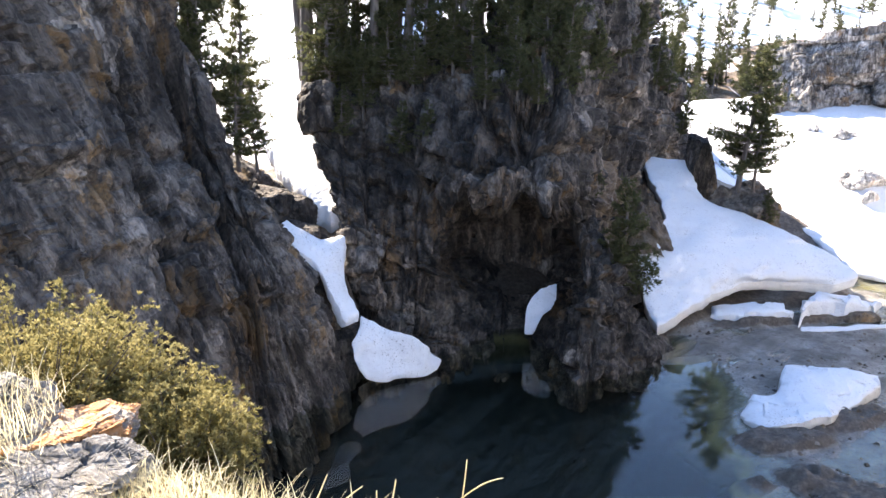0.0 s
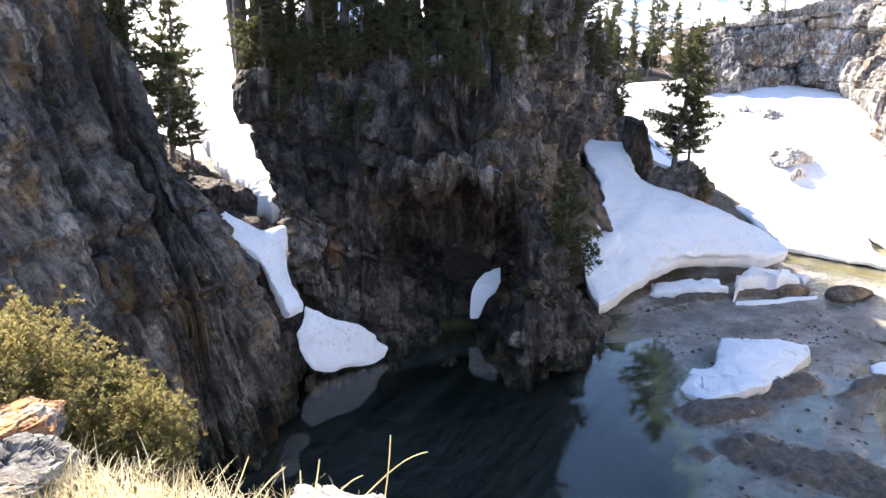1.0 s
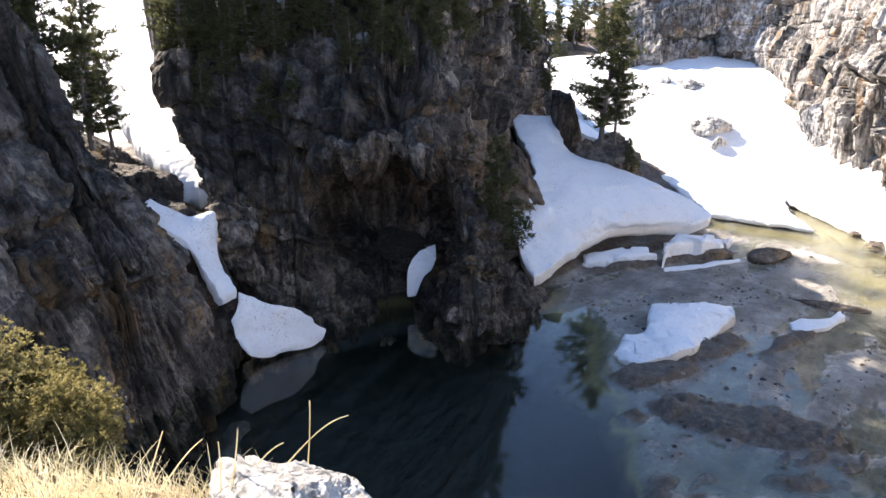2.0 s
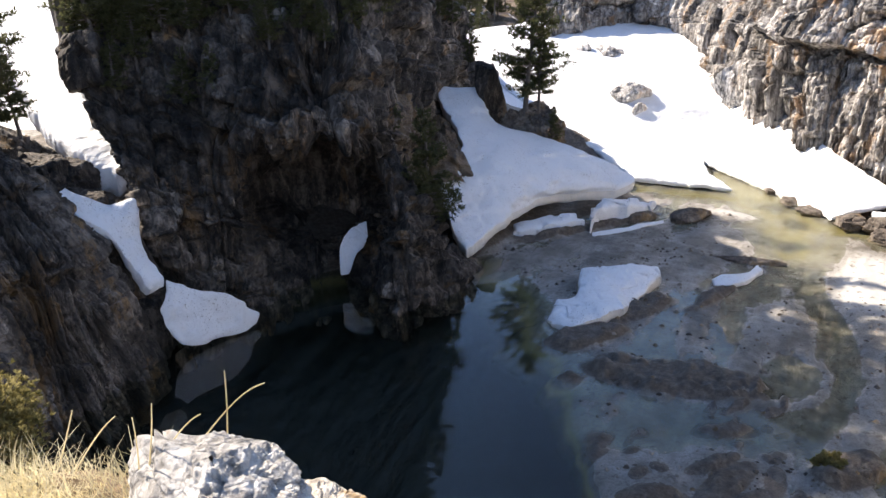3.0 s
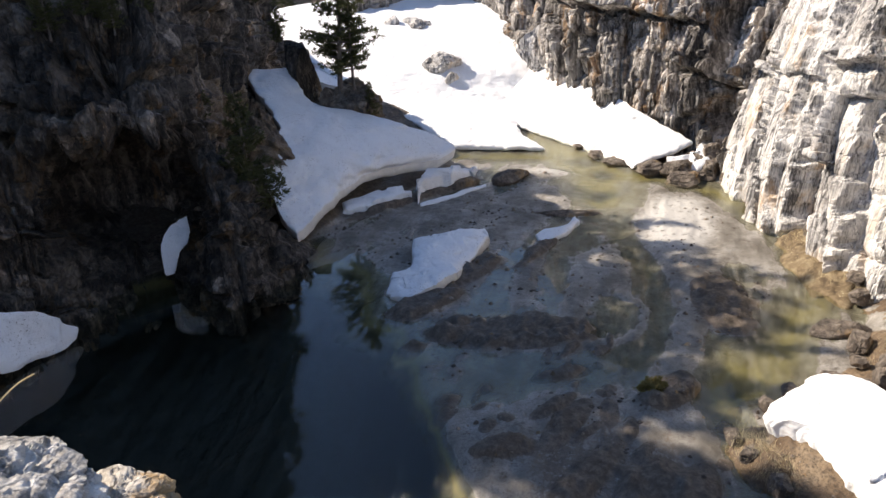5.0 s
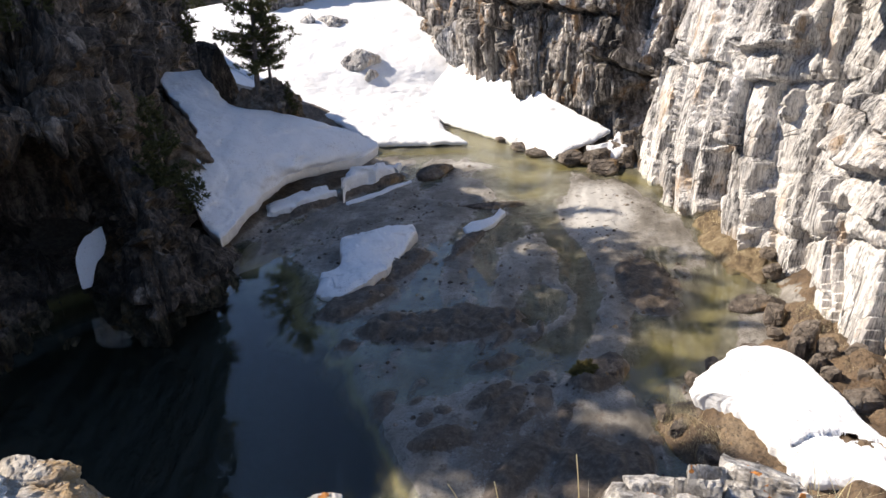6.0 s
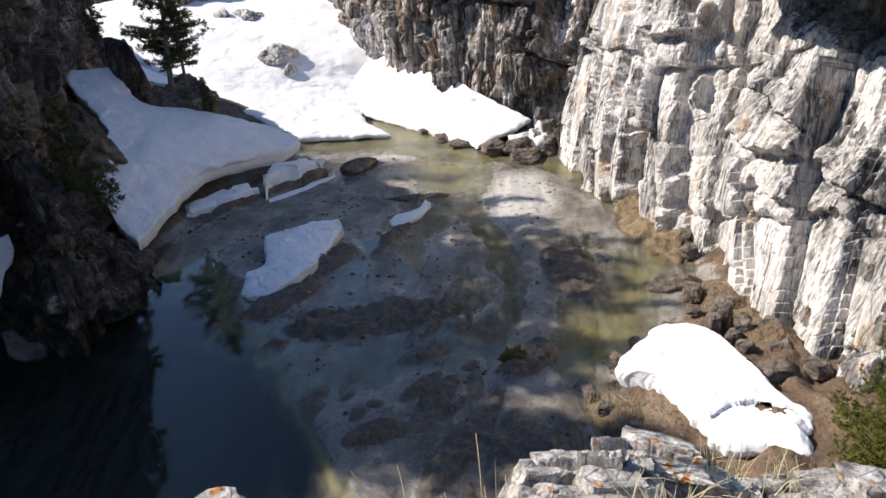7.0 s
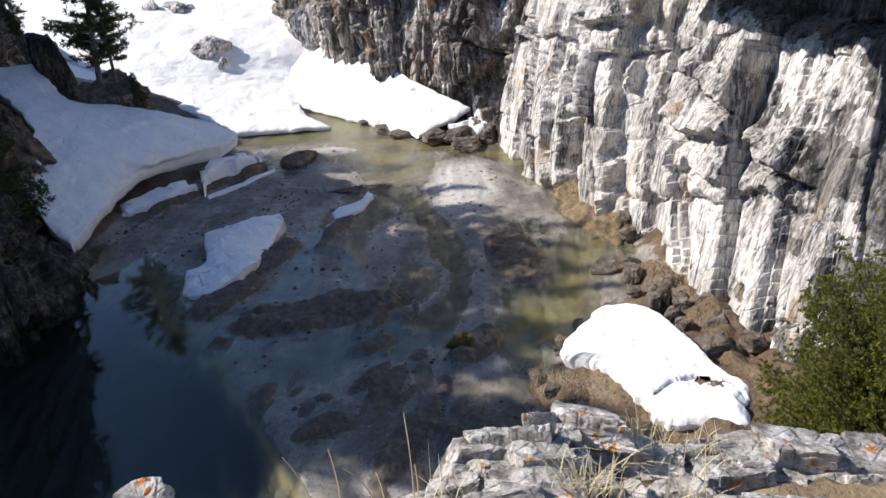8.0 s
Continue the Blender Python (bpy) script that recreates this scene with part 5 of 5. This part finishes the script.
rng_g = random.Random(11)
spots = []
while len(spots) < 900:
    az, f = rng_g.uniform(-62, 2), rng_g.uniform(0.5, 1.0) ** 0.7
    e = np.array(LEDGE_EDGE)
    r = float(np.interp(az, e[:, 0], e[:, 1])) * f
    x, y = r * math.sin(radians(az)), r * math.cos(radians(az))
    spots.append((x, y, ledge_z(x, y)[0] - 0.02))
grass("dry_grass", [(-1.95 + 0.05 * k % 0.5, 2.2 + 0.07 * k % 0.55, 10.5 + 0.01 * (k % 7)) for k in range(22)], 26, 0.19, "long bleached grass tussock over a grey rock", 6, 0.05)
grass("dry_grass", [q for q in spots if math.hypot(q[0] - 0.1, q[1] - 1.25) > 0.24], 20, 0.12, "bleached dry grass on the rim of the ledge", 3)
grass("dry_grass", [(1.62, 0.52, 10.3), (1.64, 0.5, 10.3), (1.6, 0.55, 10.31), (1.98, 0.58, 10.16), (2.02, 0.55, 10.16), (2.1, 0.42, 10.17), (1.35, 0.8, 10.26), (1.7, 0.3, 10.32)], 34, 0.11, "tufts of dry grass between the rim blocks", 4, 0.04)


def stalk(base, tip, label):
    b, t = np.array(base), np.array(tip)
    s = np.linspace(0, 1, 9)[:, None]
    path = b + (t - b) * s + np.array((0.1, 0, 0.22)) * np.sin(s * math.pi) * np.linalg.norm((t - b)[:2])
    v, f = tube(path, np.linspace(0.0019, 0.0012, 9), 5)
    tagged(new("grass_stalk", mesh_from("grass_stalk", v, f, STRAW, True)), label, "grass stalk", "dry stalks")


STALKS = [((-0.03, 1.4, 10.92), (0.14, 1.39, 11.07)), ((0.04, 1.41, 10.9), (0.06, 1.38, 11.12)), ((-0.12, 1.38, 10.92), (-0.09, 1.36, 11.08)), ((-0.26, 1.35, 10.95), (-0.16, 1.35, 11.07)), ((-0.28, 1.34, 10.98), (-0.23, 1.33, 11.11)), ((-0.14, 1.37, 10.92), (-0.13, 1.35, 11.06)), ((-0.1, 1.39, 10.92), (0.0, 1.37, 11.03)),
          ((1.0, 0.83, 10.42), (0.98, 0.92, 10.63)), ((1.04, 0.81, 10.42), (1.07, 0.87, 10.62)), ((1.12, 0.76, 10.42), (1.09, 0.85, 10.56)), ((1.17, 0.71, 10.38), (1.21, 0.76, 10.69)), ((1.18, 0.71, 10.38), (1.22, 0.75, 10.54)), ((1.12, 0.75, 10.4), (1.15, 0.81, 10.53))]
for base, tip in STALKS:
    stalk(base, tip, "single dry grass stalk standing at the rim")


def shrub(name, centre, dims, seed, material, label, sprays, leaf, width):
    """A low evergreen shrub: stems that fork upward and outward, covered in short sprays."""
    rng = np.random.default_rng(seed)
    root = new(name, None)
    root.location = centre
    wood, cs, ws = [], [], []
    for _ in range(sprays):
        a, e = rng.uniform(0, 2 * math.pi), rng.uniform(0.05, 1.0)
        d = np.array((math.cos(a) * math.sqrt(1 - e * e * 0.8), math.sin(a) * math.sqrt(1 - e * e * 0.8), e)) * rng.uniform(0.55, 1.05)
        s = np.linspace(0, 1, 7)[:, None]
        path = d * s * (np.array(dims) * (0.5, 0.5, 1)) + rng.normal(size=3) * 0.03 * s + np.array((0, 0, 0.1 * dims[2])) * s**2
        wood.append(tube(path, 0.009 * (1 - s[:, 0]) + 0.0015, 4))
        m = 34
        f = 1 - rng.uniform(0, 1, m) ** 1.6 * 0.6
        pts = np.stack([np.interp(f, s[:, 0], path[:, j]) for j in range(3)], -1) + rng.normal(size=(m, 3)) * 0.03
        cs.append(pts)
        ws.append(np.tile(d / np.linalg.norm(d) * 0.6 + (0, 0, 0.6), (m, 1)))
    v, f = joined(wood)
    part("woody_frame", mesh_from("woody_frame", v, f, BARK, True), root, "thin grey-brown woody stems")
    v, f = tufts(np.concatenate(cs), np.concatenate(ws), leaf, width, 11, rng, 0.8)
    part("foliage", mesh_from("foliage", v, f, material), root)
    return tagged(root, label, "shrub")


shrub("juniper_shrub", (-1.95, 3.25, 9.95), (1.5, 1.1, 0.72), 5, JUNIPER, "yellow-green juniper shrub spreading over the rim", 420, 0.026, 0.0038)
shrub("juniper_shrub", (-1.35, 3.3, 9.75), (0.9, 0.8, 0.55), 6, JUNIPER, "low yellow-green juniper on the edge of the rim", 260, 0.026, 0.0038)
shrub("juniper_shrub", (13.2, 12.0, 0.12), (0.9, 0.7, 0.3), 8, JUNIPER, "low yellow-green plant beside a dark rock", 60, 0.06, 0.01)
shrub("juniper_shrub", (4.0, 0.0, 8.85), (1.9, 1.7, 1.25), 7, SHRUB, "dark green juniper below the rim blocks", 950, 0.026, 0.0034)


# ---- grassy mounds below the right wall ----
def mound(name, centre, dims, turn, material, label, seed):
    u, v = np.meshgrid(np.linspace(0, 2 * math.pi, 120, endpoint=False), np.linspace(0, 1, 44))
    x, y = np.cos(u) * v * dims[0], np.sin(u) * v * dims[1]
    p = np.stack([x, y, dims[2] * (1 - v**1.6) - 0.2], -1).reshape(-1, 3)
    h, e = facets(p / 0.9 + seed, seed)
    soft = np.clip(1.25 - v.ravel(), 0.25, 1)
    p[:, 2] += dims[2] * soft * (0.22 * fbm(p / 1.1 + seed, 6, seed, 0.6) + 0.1 * h - 0.05 * np.exp(-((e / 0.08) ** 2)))
    p[:, :2] *= (1 + 0.2 * fbm(p / 0.9 + 3, 4, seed + 2))[:, None]
    ob = new(name, mesh_from(name, p, grid_faces(44, 120, wrap=True), material, True))
    ob.matrix_world = pose(*centre, 0, 0, turn)
    return tagged(ob, label, "turf mound")


mound("turf_mound", (9.5, 35.0, 2.9), (4.2, 1.5, 2.1), 80, EARTH, "steep brown earth slope above the snow bank", 4)
mound("turf_mound", (24.3, 14.6, 0.05), (3.8, 1.4, 1.0), 58, HUMMOCK, "dry rusty-brown turf mound between stream and wall", 5)
mound("turf_mound", (17.8, 6.7, 0.4), (3.0, 1.2, 0.9), 55, EARTH, "rusty brown turf slope between boulders", 6)
mound("turf_mound", (19.6, 8.9, 0.2), (2.0, 1.1, 0.8), 50, EARTH, "rusty brown turf slope between boulders", 7)
mound("turf_mound", (13.2, 8.2, 0.0), (1.8, 0.8, 0.55), 75, EARTH, "eroded brown turf bank beside the snow patch", 8)
mound("turf_mound", (12.3, 6.4, 0.0), (1.7, 0.8, 0.65), 80, EARTH, "eroded brown turf bank beside the snow patch", 9)
rng_t = random.Random(31)
tussocks = []
for cx, cy, rx, ry, turn, top in ((24.3, 14.6, 3.4, 1.2, 58, 0.75), (17.8, 6.7, 2.6, 1.0, 55, 1.0), (19.6, 8.9, 1.7, 0.9, 50, 0.8), (13.2, 8.2, 1.5, 0.6, 75, 0.4)):
    for _ in range(150):
        a, r = rng_t.uniform(0, 6.283), math.sqrt(rng_t.uniform(0, 1))
        u, v = rx * r * math.cos(a), ry * r * math.sin(a)
        c, d = math.cos(radians(turn)), math.sin(radians(turn))
        tussocks.append((cx + u * c - v * d, cy + u * d + v * c, top * (1 - r**1.6) + 0.1))
grass("dry_grass", tussocks, 12, 0.2, "dry yellow grass tussocks on the turf mounds", 8, 0.12)


# ---- stones strewn over the gravel flats ----
def strewn(count, seed):
    rng = np.random.default_rng(seed)
    x, y = rng.uniform(7.5, 27, count), rng.uniform(6, 30, count)
    z = ground_z(x[None], y[None])[0]
    keep = (z > -0.015) & (z < 0.5) & (fbm(np.stack([x, y, z], -1) / 2.5, 3, 95) > -0.05)
    x, y, z = x[keep], y[keep], z[keep]
    m = len(x)
    base = np.array([(1, 0, 0), (0.3, 0.9, 0), (-0.8, 0.5, 0), (-0.7, -0.6, 0), (0.4, -0.9, 0), (0.1, 0, 0.7), (-0.35, 0.2, 0.6)])
    faces = np.array([(0, 1, 5), (1, 2, 6), (1, 6, 5), (2, 3, 6), (3, 4, 5), (3, 5, 6), (4, 0, 5)])
    size = 0.02 + 0.1 * rng.uniform(0, 1, m) ** 4
    a = rng.uniform(0, 6.283, m)
    v = base[None] * (1 + 0.25 * rng.normal(size=(m, 7, 3))) * size[:, None, None]
    c, s = np.cos(a)[:, None], np.sin(a)[:, None]
    v = np.stack([v[..., 0] * c - v[..., 1] * s, v[..., 0] * s + v[..., 1] * c, v[..., 2]], -1) + np.stack([x, y, z - 0.005], -1)[:, None]
    f = faces[None] + 7 * np.arange(m)[:, None, None]
    return v.reshape(-1, 3), f.reshape(-1, 3)


v, f = strewn(5000, 17)
tagged(new("stones", mesh_from("stones", v, f, BOULDER)), "small brown stones strewn over the silt", "stones", kind="stuff")
